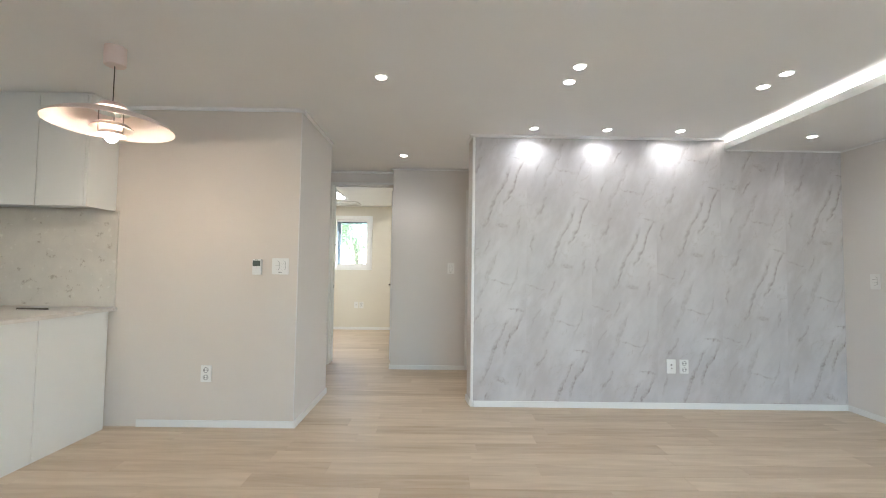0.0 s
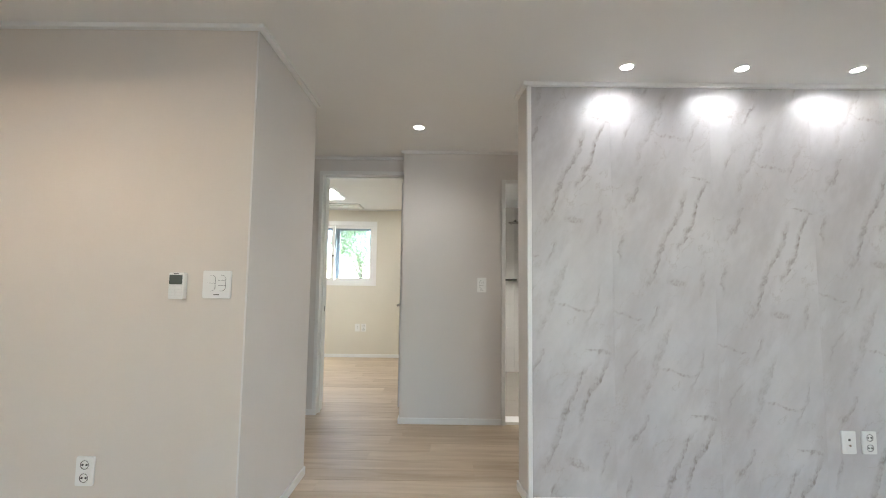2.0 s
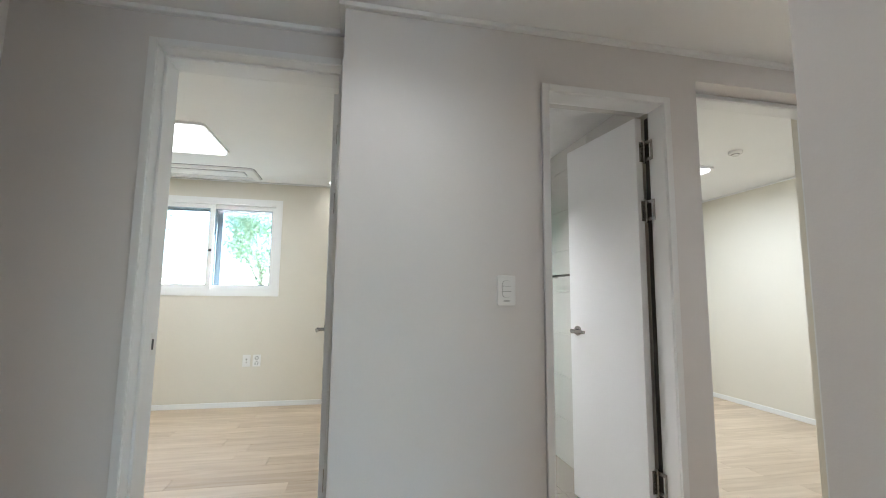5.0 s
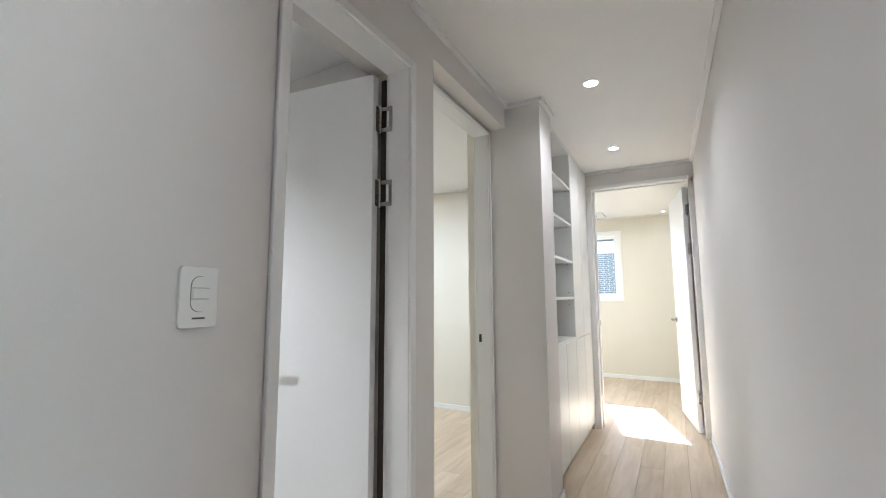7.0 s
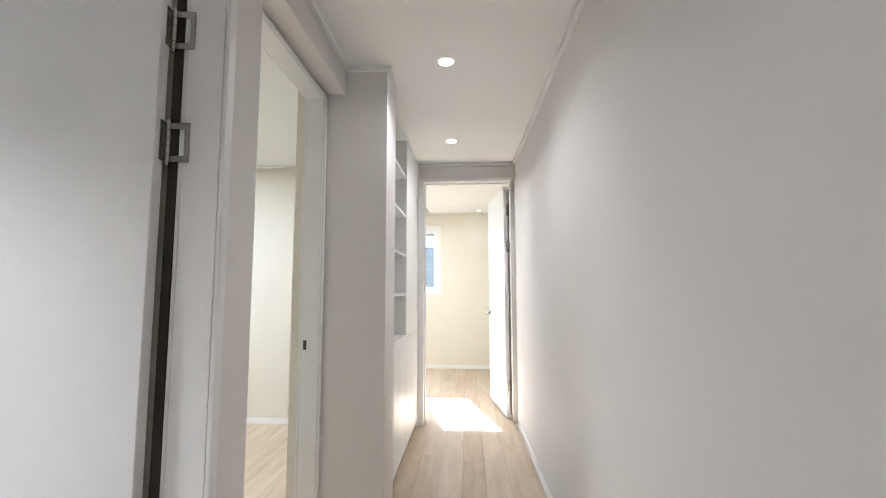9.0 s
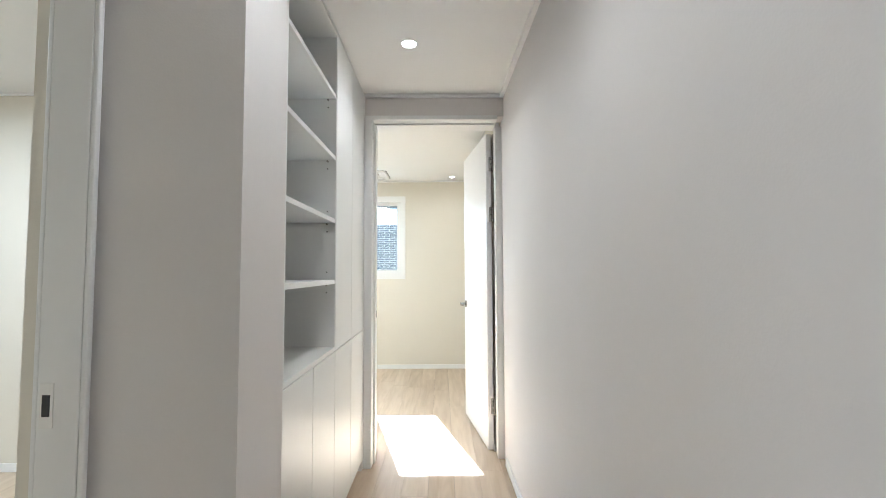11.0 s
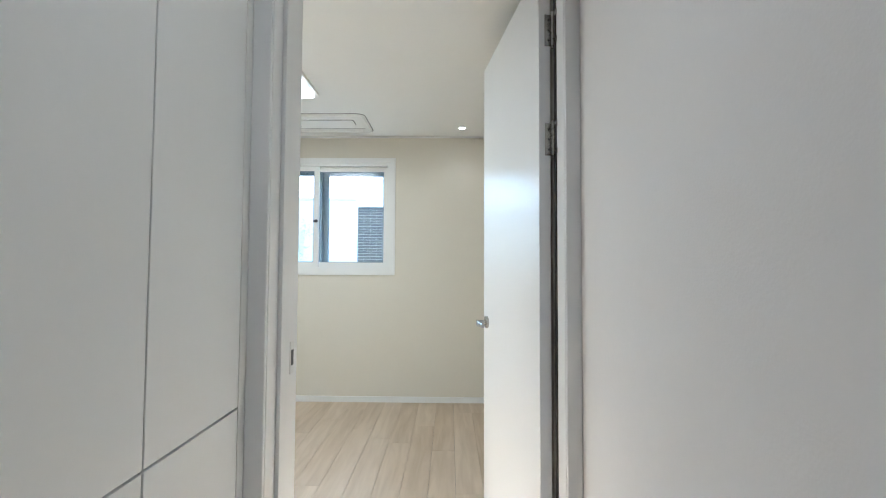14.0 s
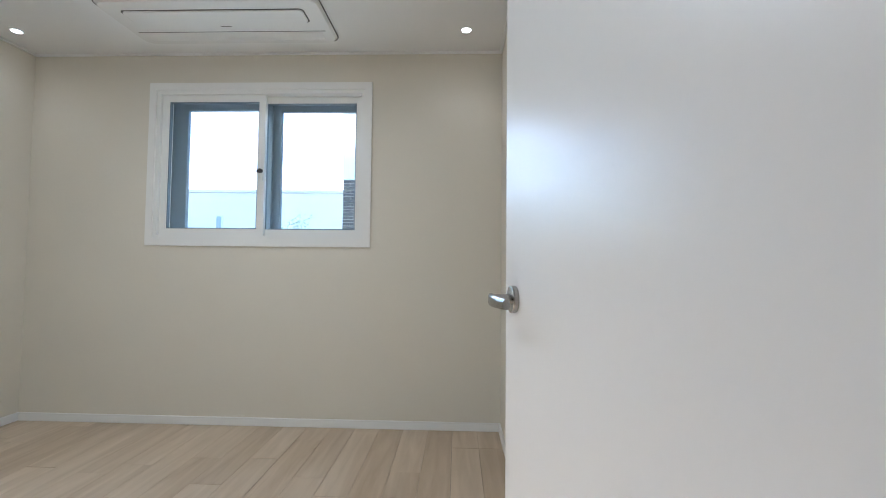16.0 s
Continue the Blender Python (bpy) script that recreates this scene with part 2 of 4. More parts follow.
def speckled(m, colour, scale, low, high, amount):
    """Lays small irregular flecks of another colour over a material."""
    nt = m.node_tree
    b = nt.nodes["Principled BSDF"]
    co = nt.nodes.new("ShaderNodeTexCoord")
    n = nt.nodes.new("ShaderNodeTexNoise")
    n.inputs["Scale"].default_value, n.inputs["Detail"].default_value, n.inputs["Roughness"].default_value = scale, 6, 0.65
    nt.links.new(co.outputs["Object"], n.inputs["Vector"])
    r = nt.nodes.new("ShaderNodeMapRange")
    r.inputs[1].default_value, r.inputs[2].default_value, r.inputs[4].default_value = low, high, amount
    nt.links.new(n.outputs[0], r.inputs[0])
    mx = nt.nodes.new("ShaderNodeMix")
    mx.data_type = "RGBA"
    nt.links.new(r.outputs[0], mx.inputs[0])
    nt.links.new(b.inputs["Base Color"].links[0].from_socket, mx.inputs[6])
    mx.inputs[7].default_value = (*colour, 1)
    nt.links.new(mx.outputs[2], b.inputs["Base Color"])
    return m


def glass(name="clear_glass", tint=(0.96, 0.98, 0.98), rough=0.0):
    m = bpy.data.materials.new(name)
    m.use_nodes = True
    nt = m.node_tree
    nt.nodes.remove(nt.nodes["Principled BSDF"])
    t = nt.nodes.new("ShaderNodeBsdfTransparent")
    t.inputs[0].default_value = (*tint, 1)
    g = nt.nodes.new("ShaderNodeBsdfGlossy")
    g.inputs["Roughness"].default_value = rough
    lw = nt.nodes.new("ShaderNodeLayerWeight")
    lw.inputs[0].default_value = 0.5
    fr = nt.nodes.new("ShaderNodeMath")
    fr.operation = "POWER"
    fr.inputs[1].default_value = 5.0
    nt.links.new(lw.outputs["Facing"], fr.inputs[0])
    add = nt.nodes.new("ShaderNodeMath")
    add.operation = "MULTIPLY_ADD"
    add.inputs[1].default_value, add.inputs[2].default_value = 0.6, 0.035
    nt.links.new(fr.outputs[0], add.inputs[0])
    fr = add
    mx = nt.nodes.new("ShaderNodeMixShader")
    nt.links.new(fr.outputs[0], mx.inputs[0])
    nt.links.new(t.outputs[0], mx.inputs[1])
    nt.links.new(g.outputs[0], mx.inputs[2])
    nt.links.new(mx.outputs[0], nt.nodes["Material Output"].inputs[0])
    return m


M_WOOD = wood()
M_MARBLE = marble()
M_GLASS = glass()
M_GREENGLASS = glass("green_shower_glass", (0.80, 0.92, 0.88))


# ---- mesh helpers ----
def box(bm, x0, x1, y0, y1, z0, z1):
    m = Matrix.Translation(((x0 + x1) / 2, (y0 + y1) / 2, (z0 + z1) / 2)) @ Matrix.Diagonal((abs(x1 - x0), abs(y1 - y0), abs(z1 - z0), 1))
    return bmesh.ops.create_cube(bm, size=1, matrix=m)["verts"]


def cyl(bm, place, r, depth, axis="z", seg=24, r2=None):
    turn = {"z": Matrix.Identity(4), "x": pose(0, 0, 0, 0, 90, 0), "y": pose(0, 0, 0, 90, 0, 0)}[axis]
    return bmesh.ops.create_cone(bm, cap_ends=True, segments=seg, radius1=r, radius2=r if r2 is None else r2, depth=depth, matrix=Matrix.Translation(place) @ turn)["verts"]


def ring(bm, place, outer, inner, height, seg=32):
    """A flat washer standing on z."""
    x, y, z = place
    loops = []
    for r, h in ((outer, z), (outer, z + height), (inner, z + height), (inner, z)):
        loops.append([bm.verts.new((x + r * math.cos(2 * math.pi * i / seg), y + r * math.sin(2 * math.pi * i / seg), h)) for i in range(seg)])
    for a in range(4):
        p, q = loops[a], loops[(a + 1) % 4]
        for i in range(seg):
            bm.faces.new((p[i], p[(i + 1) % seg], q[(i + 1) % seg], q[i]))


def lathe(bm, place, profile, seg=48, closed=False):
    """Turns a profile of (radius, height) about an upright axis."""
    x, y, z = place
    loops = [[bm.verts.new((x + r * math.cos(2 * math.pi * i / seg), y + r * math.sin(2 * math.pi * i / seg), z + h)) for i in range(seg)] for r, h in profile]
    pairs = list(zip(loops, loops[1:])) + ([(loops[-1], loops[0])] if closed else [])
    for p, q in pairs:
        for i in range(seg):
            bm.faces.new((p[i], p[(i + 1) % seg], q[(i + 1) % seg], q[i]))


def rounded(bm, width, height, depth, radius, seg=6):
    """A rounded plate in the xz plane, centred, its back at y = 0 and its front at y = -depth."""
    outline = []
    for cx, cz, start in ((1, 1, 0), (-1, 1, 90), (-1, -1, 180), (1, -1, 270)):
        for i in range(seg + 1):
            a = radians(start + 90 * i / seg)
            outline.append((cx * (width / 2 - radius) + radius * math.cos(a), cz * (height / 2 - radius) + radius * math.sin(a)))
    back = [bm.verts.new((x, 0, z)) for x, z in outline]
    front = [bm.verts.new((x, -depth, z)) for x, z in outline]
    n = len(outline)
    bm.faces.new(front), bm.faces.new(back[::-1])
    for i in range(n):
        bm.faces.new((front[i], front[(i + 1) % n], back[(i + 1) % n], back[i]))


def bevelled(bm, width=0.003, seg=2):
    bmesh.ops.recalc_face_normals(bm, faces=bm.faces)
    edges = [e for e in bm.edges if len(e.link_faces) == 2 and e.calc_face_angle(0) > 0.9]
    bmesh.ops.bevel(bm, geom=edges, offset=width, segments=seg, affect="EDGES", profile=0.5)
    return bm


def link(name, bm, material, smooth=False):
    bmesh.ops.recalc_face_normals(bm, faces=bm.faces)
    me = bpy.data.meshes.new(name)
    bm.to_mesh(me)
    bm.free()
    me.materials.append(material)
    if smooth:
        for p in me.polygons:
            p.use_smooth = True
        me.set_sharp_from_angle(angle=radians(40))
    return new(name, me)


def part(name, bm, material, parent, label="", smooth=False):
    ob = link(name, bm, material, smooth)
    ob.parent = parent
    if label:
        ob["label"] = label
    return ob


def structure(name, bm, material, label, category):
    return tagged(link(name, bm, material), label, category, kind="structure")


def thing(name, label, category, group="", m=None):
    ob = tagged(new(name), label, category, group)
    ob.matrix_basis = m or Matrix.Identity(4)
    return ob


def boxes(*dims, bevel=0.0):
    bm = bmesh.new()
    for d in dims:
        box(bm, *d)
    return bevelled(bm, bevel) if bevel else bm


# ---- large structure ----
def walled(name, material, label, *dims):
    return structure(name, boxes(*dims), material, label, "wall")


DOOR_Z, BATH_Z = 2.13, 2.02
walled("wall_kitchen", M_BEIGE, "warm beige papered wall beside the kitchen", (-4.2, -0.498, 3.01, 3.855, 0, H))
# The cooler light on this end is put into its grey colour.
walled("wall_kitchen_end", M_GRAY, "papered end of the kitchen wall, coloured grey for its cooler light", (-0.4979, -0.49, 3.0105, 3.8545, 0, H))
CORE_A, CORE_B = (0.785, 3.703), (4.204, 3.757)  # corridor face of the core wall, a little out of square


def prism(outline, z0, z1):
    bm = bmesh.new()
    low = [bm.verts.new((x, y, z0)) for x, y in outline]
    high = [bm.verts.new((x, y, z1)) for x, y in outline]
    n = len(outline)
    bm.faces.new(low[::-1]), bm.faces.new(high)
    for i in range(n):
        bm.faces.new((low[i], low[(i + 1) % n], high[(i + 1) % n], high[i]))
    return bm


structure("wall_living_core", prism(((0.809, 3.535), (4.385, 3.535), (4.385, 3.757), CORE_B, CORE_A), 0, H), M_GRAY, "light grey papered corridor wall", "wall")
walled("wall_living_right", M_GRAY, "light grey papered living room wall", (3.99, 4.1, -3.0, 3.533, 0, H))
walled("wall_living_back", M_BEIGE, "plain papered wall behind the living room", (-4.2, 0.6, -3.1, -3.0, 0, H), (3.4, 4.1, -3.1, -3.0, 0, H), (0.6, 3.4, -3.1, -3.0, 2.1, H))
walled("wall_living_left", M_BEIGE, "plain papered wall beyond the kitchen", (-4.3, -4.2, -3.1, 3.855, 0, H))
walled("wall_alcove", M_GRAY, "light grey papered wall of the alcove", (-1.4, -1.3, 3.855, 5.0, 0, H))
walled("wall_bedroom_front", M_GRAY, "light grey papered wall round the bedroom doorway", (-1.4, -0.79, 5.0, 5.1, 0, H), (-0.79, -0.014, 5.0, 5.1, DOOR_Z + 0.035, H))
walled("wall_corridor", M_GRAY, "light grey papered corridor wall with two doorways", (-0.014, 0.83, 4.8, 4.9, 0, H), (0.83, 1.465, 4.8, 4.9, BATH_Z + 0.03, H), (1.465, 1.623, 4.8, 4.9, 0, H), (1.623, 2.49, 4.8, 4.9, DOOR_Z + 0.03, H), (-0.014, 0.0, 4.9, 5.1, 0, H))
walled("wall_pillar", M_GRAY, "light grey papered pillar beside the bookcase", (2.49, 2.745, 4.586, 5.0, 0, H))
walled("wall_behind_bookcase", M_GRAY, "plain wall behind the bookcase", (2.745, 4.3, 4.955, 5.0, 0, H))
walled("wall_corridor_end", M_GRAY, "light grey papered wall above the bedroom doorway", (4.205, 4.3, 4.61, 4.955, 0, H), (4.205, 4.3, 3.756, 4.61, DOOR_Z + 0.03, H))
# bedroom with the tree view
walled("wall_bedroom_a_front", M_ROOM, "pale sage papered bedroom wall", (-3.3, -0.79, 5.1, 5.2, 0, H), (-0.79, 0.0, 5.1, 5.2, DOOR_Z + 0.035, H))
walled("wall_bedroom_a_right", M_ROOM, "pale sage papered bedroom wall", (0.0, 0.1, 4.9, 7.835, 0, H))
walled("wall_bedroom_a_left", M_ROOM, "pale sage papered bedroom wall", (-3.3, -3.2, 5.2, 7.835, 0, H))
WA = (-2.09, -0.755, 1.12, 2.085)
walled("wall_bedroom_a_back", M_ROOM, "pale sage papered wall with a window", (-3.3, WA[0], 7.835, 8.06, 0, H), (WA[1], 0.1, 7.835, 8.06, 0, H), (WA[0], WA[1], 7.835, 8.06, 0, WA[2]), (WA[0], WA[1], 7.835, 8.06, WA[3], H))
# middle bedroom
walled("wall_bedroom_b_front", M_ROOM, "pale sage papered bedroom wall", (1.465, 1.593, 4.9, 5.0, 0, H), (1.593, 2.49, 4.9, 5.0, DOOR_Z + 0.03, H), (2.49, 4.3, 5.0, 5.05, 0, H))
walled("wall_bedroom_b_left", M_ROOM, "pale sage papered bedroom wall", (1.53, 1.6, 5.0, 7.9, 0, H))
walled("wall_bedroom_b_back", M_ROOM, "pale sage papered bedroom wall", (0.1, 4.25, 7.835, 7.95, 0, H))
walled("wall_bedroom_b_right", M_ROOM, "pale sage papered bedroom wall", (4.17, 4.3, 5.05, 7.95, 0, H))
# end bedroom
WC = (4.625, 5.98, 1.112, 2.085)
walled("wall_bedroom_c_front", M_ROOM, "pale sage papered wall round the bedroom doorway", (4.3, 4.385, 4.61, 6.77, 0, H), (4.3, 4.385, 3.756, 4.61, DOOR_Z + 0.03, H))
walled("wall_bedroom_c_right", M_ROOM, "pale sage papered bedroom wall", (4.385, 6.79, 3.6, 3.77, 0, H), (4.40, 6.79, 3.77, 3.80, 0, H))
walled("wall_bedroom_c_left", M_ROOM, "pale sage papered bedroom wall", (4.3, 6.79, 6.77, 6.9, 0, H))
walled("wall_bedroom_c_back", M_ROOM, "pale sage papered wall with a window", (6.79, 7.01, 3.6, WC[0], 0, H), (6.79, 7.01, WC[1], 6.9, 0, H), (6.79, 7.01, WC[0], WC[1], 0, WC[2]), (6.79, 7.01, WC[0], WC[1], WC[3], H))
structure("ceiling", boxes((-4.3, 4.1, -3.1, 8.06, H, H + 0.15), (4.1, 7.01, 3.6, 8.06, H, H + 0.15)), M_CEIL, "white papered ceiling", "ceiling")
structure("floor", boxes((-4.3, 4.1, -3.1, 8.06, -0.2, -0.010), (4.1, 7.01, 3.6, 6.9, -0.2, -0.010)), M_GROOVE, "dark underlay beneath the floor planks", "floor")
marble_wall = structure("wall_marble", boxes((0.828, 3.988, 3.529, 3.534, 0.0, H)), M_GROOVE, "white marble-patterned wall panels with slanting grey veins", "wall")
seams = [0.828] + [1.271 + 0.556 * k for k in range(5)] + [3.988]
for k, (x0, x1) in enumerate(zip(seams, seams[1:])):
    right = 1.271 + 0.556 * k
    drop = (0.19, 0.53, 0.70, 0.42, 0.95, 0.30)[k]
    panel = link("panel", boxes((x0 - right + 0.556 + 0.0004, x1 - right + 0.556 - 0.0004, -0.004, 0.0, drop - H, drop)), M_MARBLE)
    panel.matrix_basis = pose(right - 0.556, 3.5288, H - drop)
    panel.parent = marble_wall
structure("trim_marble_edge", boxes((0.803, 0.827, 3.519, 3.545, 0.0, H), bevel=0.003), M_TRIM, "white edge trim of the marble wall", "trim")
# lowered border with a light cove
structure("ceiling_border", boxes((2.98, 3.99, -3.0, 3.524, 2.205, 2.235), (2.98, 3.0, -3.0, 3.524, 2.235, 2.262)), M_CEIL, "white lowered ceiling border with a cove", "ceiling")


# ---- baseboards and cornices ----
def strip_runs(name, label, runs, z0, z1, depth, material):
    """Trim along walls: each run is (x0, y0, x1, y1, nx, ny), with the side on which the room lies."""
    for x0, y0, x1, y1, nx, ny in runs:
        bm = bmesh.new()
        xs, ys = sorted((x0, x1)), sorted((y0, y1))
        if nx:
            box(bm, min(x0, x0 + nx * depth), max(x0, x0 + nx * depth), ys[0], ys[1], z0, z1)
        else:
            box(bm, xs[0], xs[1], min(y0, y0 + ny * depth), max(y0, y0 + ny * depth), z0, z1)
        bevelled(bm, 0.003, 2)
        structure(name, bm, material, label, "trim")


LIVING_RUNS = [(-1.60, 3.01, -0.49, 3.01, 0, -1), (-0.49, 2.998, -0.49, 3.855, 1, 0), (0.83, 3.525, 3.99, 3.525, 0, -1), (3.99, -3, 3.99, 3.513, -1, 0)]
CORRIDOR_RUNS = [(-0.014, 4.8, 0.828, 4.8, 0, -1), (-0.014, 4.788, -0.014, 5.0, -1, 0), (2.49, 4.586, 2.49, 4.8, -1, 0), (2.478, 4.586, 2.745, 4.586, 0, -1), (-1.3, 5.0, -0.79, 5.0, 0, -1), (-1.3, 3.855, -0.49, 3.855, 0, 1), (-1.3, 3.867, -1.3, 4.988, 1, 0)]
ROOM_RUNS = [(-3.2, 7.835, 0.0, 7.835, 0, -1), (-3.2, 5.2, -3.2, 7.823, 1, 0), (0.0, 5.25, 0.0, 7.823, -1, 0), (4.17, 5.05, 4.17, 7.835, -1, 0), (1.6, 7.835, 4.158, 7.835, 0, -1), (6.79, 3.80, 6.79, 6.77, -1, 0), (4.41, 3.80, 6.778, 3.80, 0, 1), (4.385, 6.77, 6.778, 6.77, 0, -1), (4.385, 4.625, 4.385, 6.758, 1, 0)]
strip_runs("baseboard", "narrow white baseboard along the wall", LIVING_RUNS + CORRIDOR_RUNS + ROOM_RUNS, 0.0, 0.05, 0.012, M_TRIM)
LIVING_TOP = [(-1.83, 3.01, -0.49, 3.01, 0, -1), (-0.49, 2.985, -0.49, 3.855, 1, 0), (0.803, 3.525, 2.98, 3.525, 0, -1)]
CORRIDOR_TOP = [(-0.014, 4.8, 2.49, 4.8, 0, -1), (-0.014, 4.775, -0.014, 5.0, -1, 0), (2.49, 4.586, 2.49, 4.775, -1, 0), (2.465, 4.586, 2.745, 4.586, 0, -1), (-1.3, 5.0, -0.014, 5.0, 0, -1), (4.205, 3.755, 4.205, 4.63, -1, 0)]
ROOM_TOP = [(-3.2, 7.835, 0.0, 7.835, 0, -1), (4.17, 5.05, 4.17, 7.835, -1, 0), (6.79, 3.80, 6.79, 6.77, -1, 0), (4.41, 3.80, 6.774, 3.80, 0, 1), (4.385, 6.77, 6.774, 6.77, 0, -1)]
strip_runs("cornice", "thin white cornice under the ceiling", LIVING_TOP + CORRIDOR_TOP, H - 0.022, H, 0.025, M_TRIM)
strip_runs("cornice", "thin white cornice under the bedroom ceiling", ROOM_TOP, H - 0.014, H, 0.016, M_TRIM)


def slant_strip(name, label, a, b, side, depth, z0, z1):
    """Trim along a wall that runs from a to b, on its left side (1) or right side (-1)."""
    d = (Vector(b) - Vector(a)).normalized()
    n = Vector((-d.y, d.x)) * side * depth
    p, q = Vector(a), Vector(b)
    structure(name, bevelled(prism((p, q, q + n, p + n), z0, z1), 0.003, 2), M_TRIM, label, "trim")


slant_strip("baseboard", "narrow white baseboard along the wall", (0.774, 3.703), CORE_B, 1, 0.012, 0.0, 0.05)
slant_strip("baseboard", "narrow white baseboard along the wall", (0.806, 3.546), CORE_A, 1, 0.012, 0.0, 0.05)
slant_strip("cornice", "thin white cornice under the ceiling", (0.761, 3.703), CORE_B, 1, 0.025, H - 0.022, H)
slant_strip("cornice", "thin white cornice under the ceiling", (0.806, 3.50), CORE_A, 1, 0.025, H - 0.022, H)
structure("cornice", boxes((2.982, 3.988, 3.51, 3.5245, 2.193, 2.205), (3.975, 3.989, -2.9, 3.51, 2.193, 2.205)), M_TRIM, "thin white cornice under the lowered border", "trim")


# ---- ceiling lights ----
def downlight(x, y, z=H, r=0.030, watts=6.0, colour=NEUTRAL, cone=110, label="small round recessed ceiling spotlight, switched on", group="ceiling spotlights", target=None):
    t = thing("ceiling_spotlight", label, "ceiling light", group, pose(x, y, z))
    bm = bmesh.new()
    ring(bm, (0, 0, -0.004), r + 0.010, r, 0.0038)
    part("rim", bm, M_TRIM, t, "white rim")
    bm = bmesh.new()
    cyl(bm, (0, 0, -0.0015), r - 0.001, 0.002, seg=28)
    part("lens", bm, M_GLOW, t, "glowing lens")
    lamp("SPOT", "spotlight_lamp", (x, y, z - 0.03), watts, 0.03, colour, target or (x, y + 0.0001, z - 1), cone)


for x, y in ((1.287, 3.33), (1.888, 3.335), (2.489, 3.336)):
    downlight(x, y, watts=LM, r=0.030, cone=140, colour=COOL, label="small recessed spotlight shining down the marble wall", target=(x, y + 0.45, H - 1))
for x, y in ((0.162, 2.45), (1.309, 2.274), (1.309, 2.47), (2.52, 2.49), (2.52, 2.31)):
    downlight(x, y, r=0.031, watts=LK, cone=150)
downlight(3.39, 3.13, 2.205, watts=LK * 0.6, cone=140, label="small recessed spotlight in the lowered ceiling border")
# Spotlights added out of view; the last two only brighten the kitchen cabinets.
for x, y in ((0.162, 0.3), (1.309, 0.2), (1.309, 0.0), (2.52, 0.2), (2.52, 0.0), (0.162, -1.8), (2.0, -1.8), (-2.0, 1.4), (-2.6, 1.4)):
    downlight(x, y, r=0.031, watts=LK, cone=150)
for x, y, k in ((0.148, 4.228, 0.85), (2.451, 4.287, 1.18), (3.596, 4.307, 0.9)):
    downlight(x, y, r=0.034, watts=LC * k, cone=146, colour=(1.0, 0.965, 0.93), label="small round recessed spotlight in the corridor ceiling")
for x, y in ((6.545, 4.025), (6.514, 6.6)):
    downlight(x, y, r=0.025, watts=LR, cone=120, colour=WARM, label="small round recessed spotlight in the bedroom ceiling")
for x, y in ((-0.22, 5.45), (-0.224, 7.68)):
    downlight(x, y, r=0.025, watts=LR, cone=120, colour=WARM, label="small round recessed spotlight in the bedroom ceiling")


def panel_light(x0, x1, y0, y1, watts, colour=NEUTRAL):
    t = thing("ceiling_panel_light", "square white LED ceiling panel, switched on", "ceiling light", "bedroom ceiling panels", pose((x0 + x1) / 2, (y0 + y1) / 2, H))
    w, d = (x1 - x0) / 2, (y1 - y0) / 2
    bm = bmesh.new()
    rounded(bm, 2 * w + 0.05, 2 * d + 0.05, 0.02, 0.03)
    bmesh.ops.rotate(bm, verts=bm.verts, matrix=Matrix.Rotation(radians(90), 3, "X"))
    part("frame", bm, M_TRIM, t, "white frame")
    bm = bmesh.new()
    rounded(bm, 2 * w, 2 * d, 0.016, 0.015)
    bmesh.ops.rotate(bm, verts=bm.verts, matrix=Matrix.Rotation(radians(90), 3, "X"))
    bmesh.ops.translate(bm, verts=bm.verts, vec=(0, 0, -0.021))
    part("diffuser", bm, M_PANEL, t, "glowing diffuser")
    lamp("AREA", "panel_lamp", ((x0 + x1) / 2, (y0 + y1) / 2, H - 0.06), watts, 2 * w, colour, size_y=2 * d)


panel_light(4.95, 5.84, 5.01, 5.57, PANEL_C, (0.96, 1.0, 0.98))
panel_light(-1.92, -1.03, 6.27, 6.85, PANEL_A)
# Unseen panel added to light the middle bedroom like the other two.
panel_light(2.6, 3.15, 6.3, 6.85, PANEL_B, (0.88, 0.94, 1.0))
bm = bmesh.new()
box(bm, 3.03, 3.06, -2.9, 3.5, 2.237, 2.245)
cove = tagged(link("led_strip", bm, M_COVE), "glowing LED strip hidden in the ceiling cove", "light strip")
lamp("AREA", "cove_lamp", (3.045, 0.3, 2.25), COVE, 0.03, NEUTRAL, target=(2.6, 0.3, 2.30), size_y=6.0)


